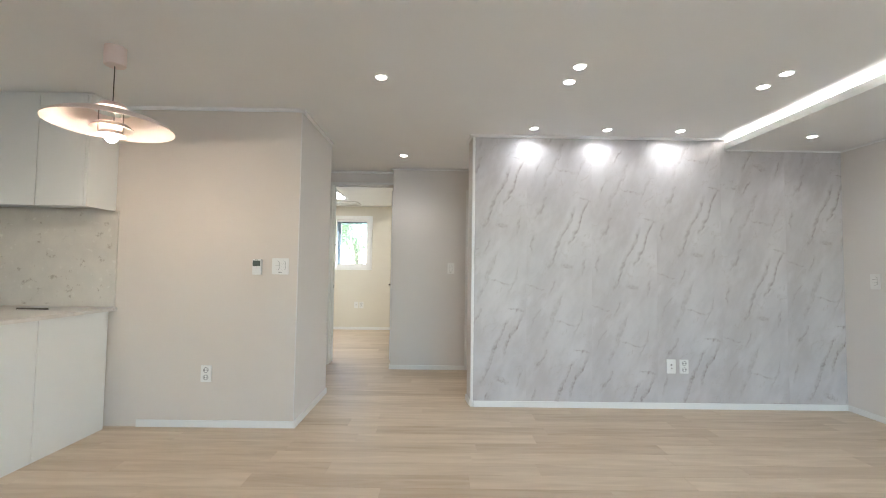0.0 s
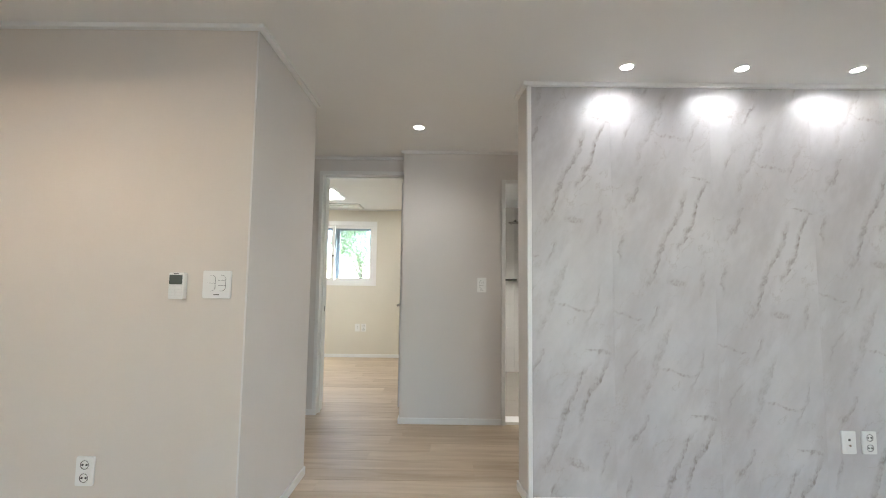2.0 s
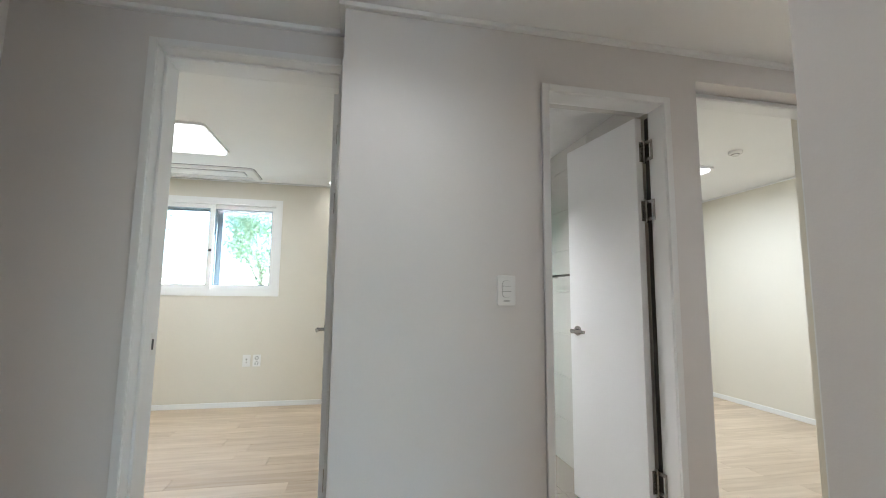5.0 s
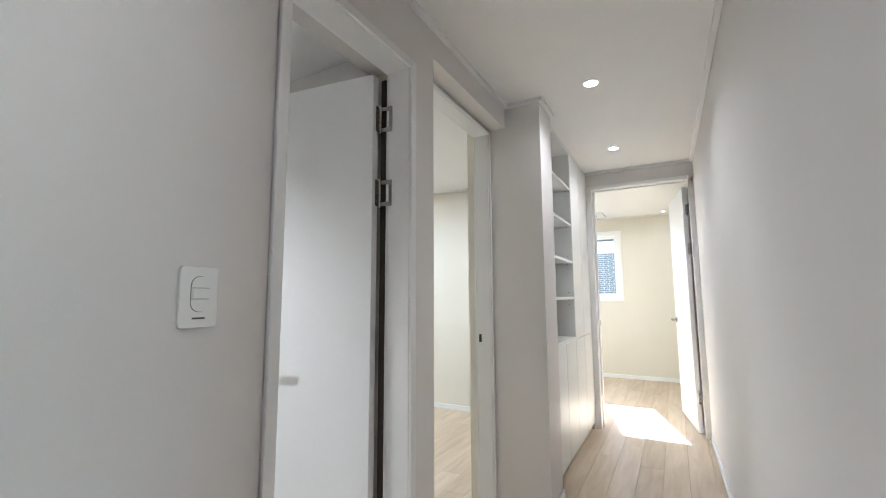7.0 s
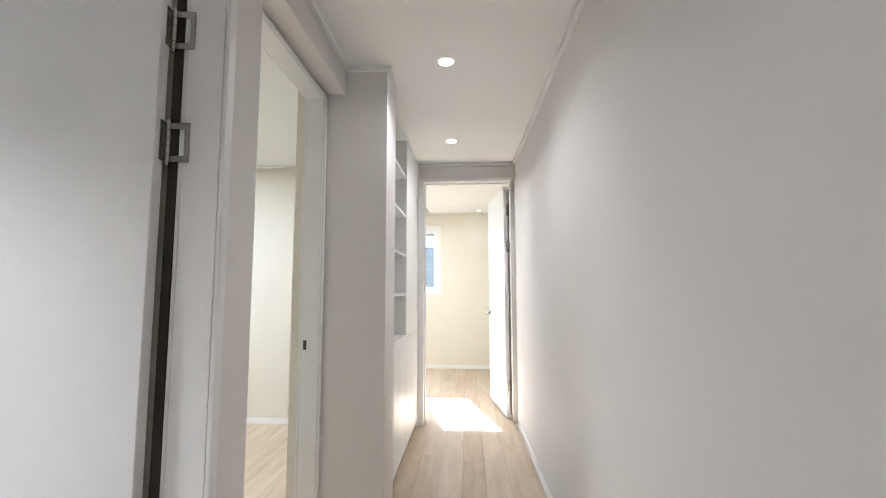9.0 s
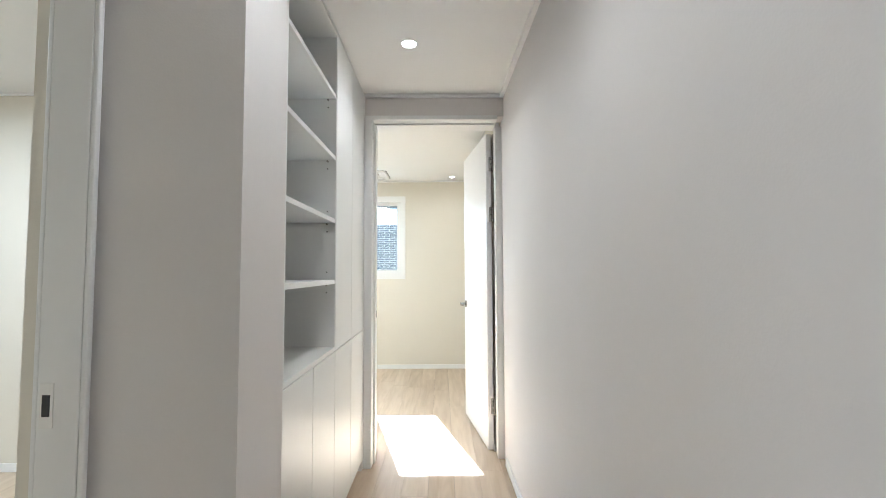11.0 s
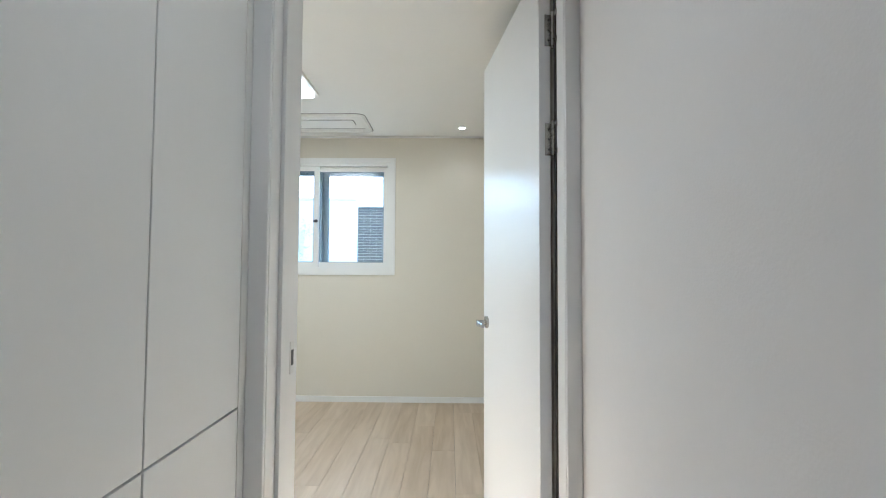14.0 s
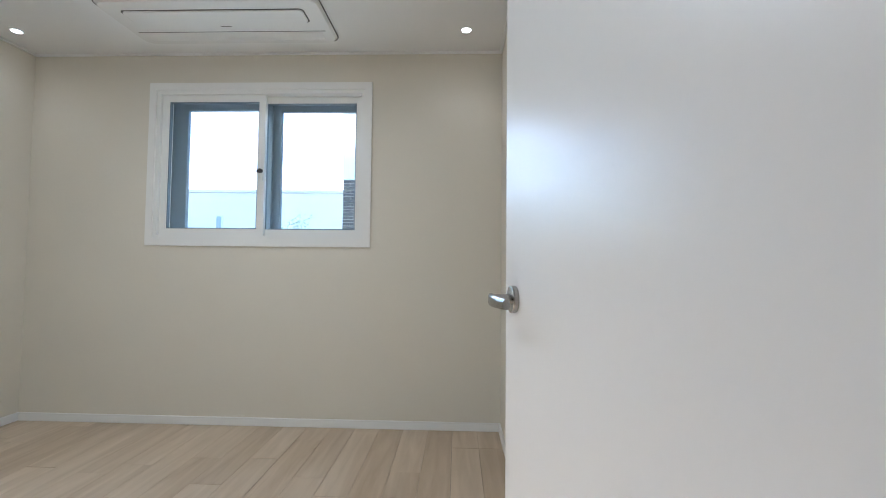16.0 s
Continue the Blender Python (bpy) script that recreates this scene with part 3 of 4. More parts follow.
# ---- doors ----
def door_frame(name, label, width, height, depth, casing, m, stop=None, strike=None, gasket=None, set_back=0.0, near_casing=None, far_casing=None):
    """A lining with casing lips on both faces. Local x across from 0 to width (clear), y through the wall from 0 to depth, z up."""
    t = thing(name, label, "door frame", "", m)
    t["kind"] = "structure"
    c, lip, lt = casing, 0.012, 0.03
    for n, (a, b), y0 in (("jamb", (-lt, 0), 0.0), ("jamb", (width, width + lt), set_back)):
        part(n, boxes((a, b, y0, depth, 0, height + lt), bevel=0.002), M_FRAME, t)
    part("head", boxes((0.0005, width - 0.0005, 0.0, depth, height, height + lt), bevel=0.002), M_FRAME, t)
    for y0, y1 in ((-lip, -0.0005), (depth + 0.0005, depth + lip)):
        front = y0 < 0
        part("casing", boxes((-(near_casing or c) if front else -c, -0.001, y0, y1, 0, height + c), bevel=0.003), M_FRAME, t)
        back = set_back if front else 0.0
        part("casing", boxes((width + 0.001, width + ((far_casing or c) if front else c), y0 + back, y1 + back, 0, height - 0.001 if back else height + c), bevel=0.003), M_FRAME, t)
        part("casing", boxes((-0.0008, width + 0.0008, y0, y1, height + 0.001, height + c), bevel=0.003), M_FRAME, t)
    if stop:
        s0, s1 = stop
        for dims in ((0.0003, 0.012, s0, s1, 0, height - 0.0005), (width - 0.012, width - 0.0003, s0, s1, 0, height - 0.0005), (0.0125, width - 0.0125, s0, s1, height - 0.012, height - 0.0003)):
            if set_back and dims[0] > width / 2:
                continue
            part("door_stop", boxes(dims, bevel=0.002), M_FRAME, t)
    if gasket:
        gx0, gx1, gy0, gy1 = gasket
        part("gasket", boxes((gx0, gx1, gy0, gy1, 0.006, height - 0.02)), M_GASKET, t, "dark brown sealing strip")
    if strike:
        sx, sy, sz = strike
        s = part("strike_plate", boxes((sx - 0.0015, sx + 0.0015, sy - 0.014, sy + 0.014, sz - 0.046, sz + 0.046), bevel=0.0005), M_BRIGHT, t, "steel strike plate")
        part("strike_hole", boxes((sx - 0.0025, sx + 0.0025, sy - 0.008, sy + 0.008, sz - 0.022, sz + 0.022)), M_DARK, s, "dark latch hole")
    return t


def door_leaf(name, label, width, height, m, toward=-1, hinge_z=(0.29, 1.565, 1.91), handle_z=0.915, bottom=0.008, hinge_side=1):
    """A flush leaf hung at local x = 0, reaching to x = width, its thickness from y = 0 to y = 0.038."""
    t = thing(name, label, "door", "bedroom doors", m)
    t["kind"] = "structure"
    part("panel", boxes((0.0, width, 0.0, 0.038, bottom, height), bevel=0.002), M_LEAF, t)
    lever_x = width - 0.075
    for side, y in ((-1, 0.0), (1, 0.038)):
        holder = part("handle_rose_plate", boxes((lever_x - 0.004, lever_x + 0.004, y - 0.001 if side < 0 else y, y if side < 0 else y + 0.001, handle_z - 0.004, handle_z + 0.004)), M_STEEL, t)
        bm = bmesh.new()
        cyl(bm, (lever_x, y + side * 0.006, handle_z), 0.027, 0.012, "y", 28)
        rose = part("door_handle", bevelled(bm, 0.002, 2), M_STEEL, t, "brushed steel lever handle", smooth=True)
        bm = bmesh.new()
        cyl(bm, (lever_x, y + side * 0.03, handle_z), 0.010, 0.045, "y", 16)
        rings = []
        for i in range(11):
            u = i / 10
            px = lever_x + toward * 0.115 * u
            py = y + side * (0.05 + 0.005 * math.sin(u * math.pi))
            half = 0.012 - 0.003 * u
            rings.append([bm.verts.new((px, py + a * 0.006, handle_z + b * half)) for a, b in ((-1, -0.6), (-0.5, -1), (0.5, -1), (1, -0.6), (1, 0.6), (0.5, 1), (-0.5, 1), (-1, 0.6))])
        for p, q in zip(rings, rings[1:]):
            for i in range(8):
                bm.faces.new((p[i], p[(i + 1) % 8], q[(i + 1) % 8], q[i]))
        bm.faces.new(rings[0][::-1]), bm.faces.new(rings[-1])
        part("lever", bm, M_STEEL, rose, smooth=True)
    part("latch_plate", boxes((width, width + 0.0015, 0.008, 0.030, handle_z - 0.05, handle_z + 0.05)), M_STEEL, t, "steel latch plate")
    for z in hinge_z:
        y = -0.006 if hinge_side < 0 else 0.044
        bm = bmesh.new()
        for i in range(5):
            cyl(bm, (-0.006, y, z - 0.042 + 0.021 * i), 0.0075, 0.0195, "z", 14)
        cyl(bm, (-0.006, y, z), 0.0055, 0.116, "z", 12)
        h = part("hinge", bm, M_STEEL, t, "stainless steel butt hinge", smooth=True)
        part("hinge_plate", boxes((-0.0022, -0.0003, min(y, 0.019), max(y, 0.019), z - 0.05, z + 0.05)), M_STEEL, h)
        lx0, lx1 = (-0.058, -0.013)
        part("hinge_bracket", boxes((lx0, lx1, y - 0.0015, y + 0.0015, z + 0.034, z + 0.05), (lx0, lx1, y - 0.0015, y + 0.0015, z - 0.05, z - 0.034), (lx0, lx0 + 0.012, y - 0.0015, y + 0.0015, z - 0.034, z + 0.034)), M_STEEL, h, "open steel hinge bracket")
        bm = bmesh.new()
        for dz in (-0.032, 0.0, 0.032):
            cyl(bm, (-0.0026, (y + 0.019) / 2, z + dz), 0.0035, 0.001, "x", 10)
        part("hinge_screw", bm, M_DARK, h)
    return t


# end bedroom: local x runs to -y, local y to +x
FC = Matrix.Translation((4.187, 4.58, 0)) @ pose(0, 0, 0, 0, 0, -90)
door_frame("door_frame_1", "white film-wrapped door frame of the end bedroom", 0.78, 2.13, 0.20, 0.028, FC, stop=(0.058, 0.092), strike=(0.0005, 0.165, 0.905), gasket=(0.7785, 0.80, 0.2125, 0.2345), set_back=0.125, near_casing=0.0495, far_casing=0.0435)
door_leaf("door_1", "white flush bedroom door standing wide open", 0.735, 2.118, Matrix.Translation((4.425, 3.8105, 0)) @ pose(0, 0, 0, 0, 0, 8.6), toward=-1, hinge_z=(0.29, 1.565, 1.91), hinge_side=-1)
# bathroom
door_frame("door_frame_2", "white film-wrapped bathroom door frame", 0.570, 2.02, 0.095, 0.034, Matrix.Translation((0.864, 4.797, 0)), gasket=(0.5685, 0.59, 0.1075, 0.130))
door_leaf("door_2", "white flush bathroom door standing open inwards", 0.56, 2.005, Matrix.Translation((1.418, 4.93, 0)) @ pose(0, 0, 0, 0, 0, 97), toward=-1, hinge_z=(0.3, 1.542, 1.835), handle_z=0.935, hinge_side=-1, bottom=0.02)
# middle bedroom
door_frame("door_frame_3", "white film-wrapped frame of an empty bedroom doorway", 0.838, 2.13, 0.087, 0.014, Matrix.Translation((1.6245, 4.9005, 0)), strike=(0.8375, 0.066, 0.91))
# tree-side bedroom
door_frame("door_frame_4", "white film-wrapped bedroom door frame", 0.735, 2.135, 0.20, 0.034, Matrix.Translation((-0.765, 4.998, 0)), stop=(0.06, 0.095), strike=(0.0005, 0.165, 0.91))
door_leaf("door_3", "white flush bedroom door standing wide open", 0.705, 2.118, Matrix.Translation((-0.036, 5.232, 0)) @ pose(0, 0, 0, 0, 0, 93), toward=-1, hinge_side=-1)


# ---- windows ----
def window(m, width, height, label):
    """A two-sash sliding window. Local x across, z up from the lower corner of the casing, y outwards from the room."""
    t = thing("window_1", label, "window", "bedroom windows", m)
    t["kind"] = "structure"

    def rim(x0, x1, z0, z1, w, y0, y1, bevel=0.004):
        return boxes((x0, x1, y0, y1, z0, z0 + w), (x0, x1, y0, y1, z1 - w, z1), (x0, x0 + w, y0, y1, z0 + w, z1 - w), (x1 - w, x1, y0, y1, z0 + w, z1 - w))

    part("window_casing", rim(0, width, 0, height, 0.045, -0.012, 0.012), M_PVC, t)
    part("window_frame", rim(0.045, width - 0.045, 0.045, height - 0.045, 0.022, -0.004, 0.20), M_PVC, t)
    x0, x1, z0, z1 = 0.067, width - 0.067, 0.067, height - 0.067
    mid = (x0 + x1) / 2
    for n, (a, b, y) in enumerate(((x0, mid + 0.025, 0.02), (mid - 0.025, x1, 0.05))):
        s = part("sash", rim(a, b, z0, z1, 0.042, y, y + 0.028), M_PVC, t, "white sliding sash")
        part("gasket", rim(a + 0.042, b - 0.042, z0 + 0.042, z1 - 0.042, 0.006, y + 0.004, y + 0.024), M_ALU, s)
        g = part("pane", boxes((a + 0.043, b - 0.043, y + 0.012, y + 0.016, z0 + 0.043, z1 - 0.043)), M_GLASS, s)
        g.visible_shadow = False
        # outer sash of the double window
        s2 = part("outer_sash", boxes((a, a + 0.10, y + 0.10, y + 0.128, z0, z1), (b - 0.05, b, y + 0.10, y + 0.128, z0, z1), (a + 0.10, b - 0.05, y + 0.10, y + 0.128, z0, z0 + 0.045), (a + 0.10, b - 0.05, y + 0.10, y + 0.128, z1 - 0.06, z1)), M_ALU, t, "dark blue-grey outer sash")
        g = part("outer_pane", boxes((a + 0.10, b - 0.05, y + 0.112, y + 0.116, z0 + 0.045, z1 - 0.06)), M_GLASS, s2)
        g.visible_shadow = False
    lock = part("crescent_lock", boxes((mid + 0.004, mid + 0.018, 0.006, 0.02, 0.40 * height - 0.0, 0.40 * height + 0.05), bevel=0.003), M_PVC, t)
    bm = bmesh.new()
    cyl(bm, (mid + 0.011, -0.004, 0.40 * height + 0.06), 0.014, 0.012, "y", 16)
    box(bm, mid - 0.012, mid + 0.014, -0.012, 0.0, 0.40 * height + 0.05, 0.40 * height + 0.064)
    part("lock_handle", bm, M_DARK, lock, "dark crescent lock handle")
    return t


# local x runs to -y, local y to +x
window(Matrix.Translation((6.79, 6.004, 1.087)) @ pose(0, 0, 0, 0, 0, -90), 1.406, 1.022, "white two-sash sliding window of the end bedroom")
window(Matrix.Translation((-2.115, 7.835, 1.10)), 1.388, 1.01, "white two-sash sliding window with a tree view")


# ---- bookcase ----
BX0, BX1, BF, BB = 2.747, 4.203, 4.63, 4.953
bookcase = thing("bookcase", "white built-in bookcase with open shelves above flush doors", "bookcase")
for name, dims in (
    ("side_panel", (BX0, 2.872, BF, BB, 0.8285, 2.29)),
    ("side_panel", (BX0, 2.8495, BF, BB, 0.0, 0.828)),
    ("back_panel", (2.8725, 3.4875, 4.94, BB, 0.80, 2.271)),
    ("side_panel", (3.488, 3.4985, BF + 0.002, BB, 0.8285, 2.271)),
    ("base_board", (2.8725, 3.4875, BF + 0.001, 4.9395, 0.8285, 0.847)),
    ("top_board", (2.8725, 4.1645, BF + 0.001, BB, 2.272, 2.29)),
    ("side_panel", (4.147, BX1, BF, BB, 0.0, 2.29)),
    ("back_panel", (3.5065, 4.1645, 4.945, BB, 0.0, 2.27)),
):
    part(name, boxes(dims, bevel=0.0012), M_CABIN, bookcase)
for z in (1.147, 1.422, 1.71, 1.996):
    part("shelf", boxes((2.8735, 3.4865, BF + 0.004, 4.938, z - 0.019, z), bevel=0.0015), M_CAB, bookcase)
    for x in (2.8735, 3.4865):
        s = -1 if x > 3 else 1
        for y in (4.67, 4.89):
            bm = bmesh.new()
            cyl(bm, (x + s * 0.004, y, z - 0.024), 0.004, 0.010, "x", 10)
            part("shelf_pin", bm, M_STEEL, bookcase, "small metal shelf pin")
            for dz in (-0.058, 0.034):
                bm = bmesh.new()
                cyl(bm, (x + s * 0.0005, y, z + dz), 0.003, 0.002, "x", 10)
                part("pin_hole", bm, M_DARK, bookcase)
edges = (2.850, 3.17, 3.492, 3.828, 4.145)
for a, b in zip(edges, edges[1:]):
    part("lower_door", boxes((a + 0.0028, b - 0.0028, BF, BF + 0.018, 0.06, 0.826), bevel=0.0012), M_CAB, bookcase)
for a, b in zip(edges[2:], edges[3:]):
    part("tall_door", boxes((a + 0.002, b - 0.002, BF, BF + 0.018, 0.831, 2.27), bevel=0.0012), M_CAB, bookcase)
part("plinth", boxes((2.851, 4.164, BF + 0.03, BF + 0.05, 0.0, 0.0595)), M_CAB, bookcase)
# Near-black sheets deepen the door gaps; their colour stands for shade.
part("backing", boxes((2.8725, 4.1645, BF + 0.0205, BF + 0.024, 0.0605, 0.827)), M_GROOVE, bookcase, "dark sheet standing for shade behind the doors")
part("backing", boxes((3.5065, 4.1645, BF + 0.0205, BF + 0.024, 0.8275, 2.271)), M_GROOVE, bookcase, "dark sheet standing for shade behind the doors")


# ---- switches and sockets ----
FACES = {"-y": 0, "+x": 90, "-x": -90, "+y": 180}


def plate(name, label, category, x, y, z, face, width=0.075, height=0.118, depth=0.009, group=""):
    t = thing(name, label, category, group, Matrix.Translation((x, y, z)) @ pose(0, 0, 0, 0, 0, FACES[face]))
    bm = bmesh.new()
    rounded(bm, width, height, depth, 0.007)
    part("cover_plate", bevelled(bm, 0.002, 2), M_PLASTIC, t)
    return t


def rocker(t, x, z, w=0.030, h=0.062, y=-0.009, band=True):
    """A pill-shaped rocker in two halves with a raised band, in a fine dark groove."""
    bm = bmesh.new()
    rounded(bm, w + 0.0016, h + 0.0016, 0.0012, (w + 0.0016) / 2 - 0.0002, 8)
    bmesh.ops.translate(bm, verts=bm.verts, vec=(x, y + 0.0005, z))
    part("groove", bm, M_GROOVE, t)
    bm = bmesh.new()
    rounded(bm, w, h, 0.003, w / 2 - 0.0002, 8)
    bmesh.ops.translate(bm, verts=bm.verts, vec=(x, y, z))
    r = part("rocker", bm, M_PLASTIC, t)
    if not band:
        part("rocker_line", boxes((x - w / 2, x + w / 2, y - 0.0034, y - 0.003, z - 0.0005, z + 0.0005)), M_GROOVE, r)
        return
    part("rocker_band", boxes((x - w / 2 + 0.002, x + w / 2 + 0.001, y - 0.0048, y - 0.003, z - 0.009, z + 0.011), bevel=0.0006), M_PLASTIC, r)
    part("rocker_line", boxes((x - w / 2, x + w / 2, y - 0.0034, y - 0.003, z + 0.0115, z + 0.0125)), M_GROOVE, r)
    part("rocker_line", boxes((x - w / 2, x + w / 2, y - 0.0034, y - 0.003, z - 0.0105, z - 0.0095)), M_GROOVE, r)


def maker_mark(t, x, z, w, y):
    part("maker_mark", boxes((x - w / 2, x + w / 2, y - 0.0004, y, z - 0.0018, z + 0.0018)), M_GROOVE, t, "tiny grey mark")


def socket(t, z, y=-0.009):
    bm = bmesh.new()
    lathe(bm, (0, 0, 0), [(0.0205, 0.0), (0.0205, 0.003), (0.0185, 0.003), (0.0175, -0.001), (0.0, -0.001)], 24)
    bmesh.ops.rotate(bm, verts=bm.verts, matrix=Matrix.Rotation(radians(90), 3, "X"))
    bmesh.ops.translate(bm, verts=bm.verts, vec=(0, y + 0.0005, z))
    s = part("socket_well", bm, M_PLASTIC, t, smooth=True)
    # Dark ring whose colour stands for the shade in the recessed white well.
    bm = bmesh.new()
    ring(bm, (0, 0, 0), 0.0190, 0.0158, 0.0012, 24)
    bmesh.ops.rotate(bm, verts=bm.verts, matrix=Matrix.Rotation(radians(90), 3, "X"))
    bmesh.ops.translate(bm, verts=bm.verts, vec=(0, y - 0.0006, z))
    part("socket_shade_ring", bm, M_GROOVE, s)
    for dx in (-0.0085, 0.0085):
        bm = bmesh.new()
        cyl(bm, (dx, y - 0.001, z), 0.0040, 0.003, "y", 12)
        part("socket_hole", bm, M_DARK, s)


def double_socket(x, y, z, face, label):
    t = plate("power_socket", label, "socket", x, y, z, face, group="power sockets")
    socket(t, 0.026), socket(t, -0.026)
    return t


def aerial_socket(x, y, z, face, label):
    t = plate("aerial_socket", label, "socket", x, y, z, face, group="aerial sockets")
    part("insert", boxes((-0.019, 0.019, -0.011, -0.009, -0.036, 0.036), bevel=0.001), M_PLASTIC, t)
    bm = bmesh.new()
    cyl(bm, (0, -0.013, -0.014), 0.005, 0.006, "y", 14)
    part("connector", bm, M_STEEL, t, "metal aerial connector")
    part("dark_slot", boxes((-0.006, 0.006, -0.0118, -0.011, 0.008, 0.02)), M_GROOVE, t)
    return t


t = plate("light_switch", "square white four-rocker light switch on the beige wall", "light switch", -0.6165, 3.0095, 1.147, "-y", 0.121, 0.118)
rocker(t, -0.022, 0.006, 0.031, 0.066, band=False), rocker(t, 0.022, 0.006, 0.031, 0.066)
maker_mark(t, 0.0, -0.043, 0.024, -0.009)
t = plate("light_switch", "upright white two-rocker light switch on the grey wall", "light switch", 0.663, 4.7995, 1.149, "-y", 0.078, 0.122)
rocker(t, 0.0, 0.006, 0.036, 0.07)
maker_mark(t, 0.0, -0.042, 0.026, -0.009)
t = plate("light_switch", "upright white light switch on the living room side wall", "light switch", 3.9895, 3.263, 1.09, "-x", 0.078, 0.122)
rocker(t, 0.0, 0.006, 0.036, 0.07)

t = plate("room_thermostat", "white heating thermostat with a grey screen and buttons", "thermostat", -0.779, 3.0095, 1.14, "-y", 0.064, 0.112, 0.026)
part("screen", boxes((-0.029, 0.026, -0.0272, -0.026, 0.006, 0.046), bevel=0.0005), M_SCREEN, t, "grey liquid crystal screen")
part("brand_bar", boxes((-0.012, 0.010, -0.0264, -0.026, 0.0495, 0.0525)), M_DARK, t, "small dark mark")
part("key_field", boxes((-0.029, 0.026, -0.0267, -0.026, -0.042, 0.002), bevel=0.0003), M_BRIGHT, t, "silver key field")
for i in range(2):
    for j in range(3):
        part("button", boxes((-0.027 + i * 0.027, -0.003 + i * 0.027, -0.0282, -0.0267, -0.040 + j * 0.0138, -0.029 + j * 0.0138), bevel=0.0005), M_PLASTIC, t)

double_socket(-1.12, 3.0095, 0.376, "-y", "white double power socket low on the beige wall")
aerial_socket(2.492, 3.5245, 0.352, "-y", "white aerial socket low on the marble wall")
double_socket(2.60, 3.5245, 0.352, "-y", "white double power socket low on the marble wall")
aerial_socket(-0.997, 7.8345, 0.453, "-y", "white aerial socket under the bedroom window")
double_socket(-0.900, 7.8345, 0.453, "-y", "white double power socket under the bedroom window")
double_socket(6.39, 3.8005, 0.44, "+y", "white double power socket behind the open door")


# ---- ceiling air conditioners ----
def aircon(m, length, label):
    """A one-way cassette. Local x along its length, y across it, hanging under z = 0."""
    t = thing("air_conditioner", label, "air conditioner", "ceiling air conditioners", m)
    w = 0.43
    bm = bmesh.new()
    rounded(bm, length, w, 0.018, 0.055, 8)
    bmesh.ops.rotate(bm, verts=bm.verts, matrix=Matrix.Rotation(radians(90), 3, "X"))
    top = [v for v in bm.verts if v.co.z < -0.01]
    bmesh.ops.scale(bm, verts=top, vec=(0.975, 0.93, 1))
    # Dark plate showing round the cover, painted as the shadow line at the ceiling.
    bm2 = bmesh.new()
    rounded(bm2, length + 0.004, w + 0.004, 0.003, 0.057, 8)
    bmesh.ops.rotate(bm2, verts=bm2.verts, matrix=Matrix.Rotation(radians(90), 3, "X"))
    part("edge_shade", bm2, M_GROOVE, t)
    part("cover", bevelled(bm, 0.003, 2), M_PLASTIC, t, "glossy white cover", smooth=True)
    bm = bmesh.new()
    rounded(bm, length * 0.82 + 0.012, 0.122, 0.004, 0.02, 6)
    bmesh.ops.rotate(bm, verts=bm.verts, matrix=Matrix.Rotation(radians(90), 3, "X"))
    bmesh.ops.translate(bm, verts=bm.verts, vec=(0, -0.07, -0.0155))
    part("flap_gap", bm, M_GROOVE, t)
    bm = bmesh.new()
    rounded(bm, length * 0.82, 0.108, 0.008, 0.02, 6)
    bmesh.ops.rotate(bm, verts=bm.verts, matrix=Matrix.Rotation(radians(90), 3, "X"))
    bmesh.ops.translate(bm, verts=bm.verts, vec=(0, -0.07, -0.017))
    part("flap", bevelled(bm, 0.002, 1), M_PLASTIC, t, "closed air flap")
    part("intake_line", boxes((-length * 0.46, length * 0.46, 0.074, 0.079, -0.0188, -0.0178)), M_GROOVE, t)
    for i in range(9):
        part("intake_slat", boxes((-length * 0.44, length * 0.44, 0.09 + 0.009 * i, 0.095 + 0.009 * i, -0.0195, -0.0178)), M_PLASTIC, t)
    part("status_mark", boxes((-0.03, 0.03, 0.02, 0.026, -0.0186, -0.0178)), M_GROOVE, t, "small grey mark")


aircon(Matrix.Translation((6.435, 5.345, H)) @ pose(0, 0, 0, 0, 0, -90), 1.16, "white one-way ceiling air conditioner above the bedroom window")
aircon(Matrix.Translation((-1.50, 7.53, H)), 1.16, "white one-way ceiling air conditioner in the tree-side bedroom")

t = thing("smoke_detector", "small white round smoke detector on the ceiling", "smoke detector", "", pose(3.0, 5.9, H))
bm = bmesh.new()
lathe(bm, (0, 0, 0), [(0.0, -0.04), (0.022, -0.04), (0.03, -0.028), (0.048, -0.022), (0.05, -0.002), (0.0, -0.001)], 28)
part("body", bm, M_PLASTIC, t, smooth=True)
bm = bmesh.new()
ring(bm, (0, 0, -0.031), 0.031, 0.026, 0.006, 24)
part("vent_ring", bm, M_GROOVE, t)


# ---- kitchen ----
M_KITCHEN = mat("white_kitchen_front", (0.76, 0.765, 0.74), 0.42, vary=0.012)
M_SPLASH = mat("speckled_stone_splashback", (0.68, 0.64, 0.575), 0.35, vary=0.12, scale=6, bump=0.05, bump_scale=40)
speckled(M_SPLASH, (0.42, 0.36, 0.29), 13, 0.60, 0.66, 0.8)
speckled(M_SPLASH, (0.80, 0.77, 0.71), 22, 0.60, 0.68, 0.7)
speckled(M_COUNTER, (0.45, 0.40, 0.34), 26, 0.62, 0.68, 0.6)
wall_unit = thing("wall_cabinet", "white flush kitchen wall cabinets under the ceiling", "cabinet")
UX = (-1.835, -2.158, -2.60, -3.04, -3.48)
part("body", boxes((-4.15, -1.837, 2.766, 3.007, 1.548, 2.279)), M_KITCHEN, wall_unit)
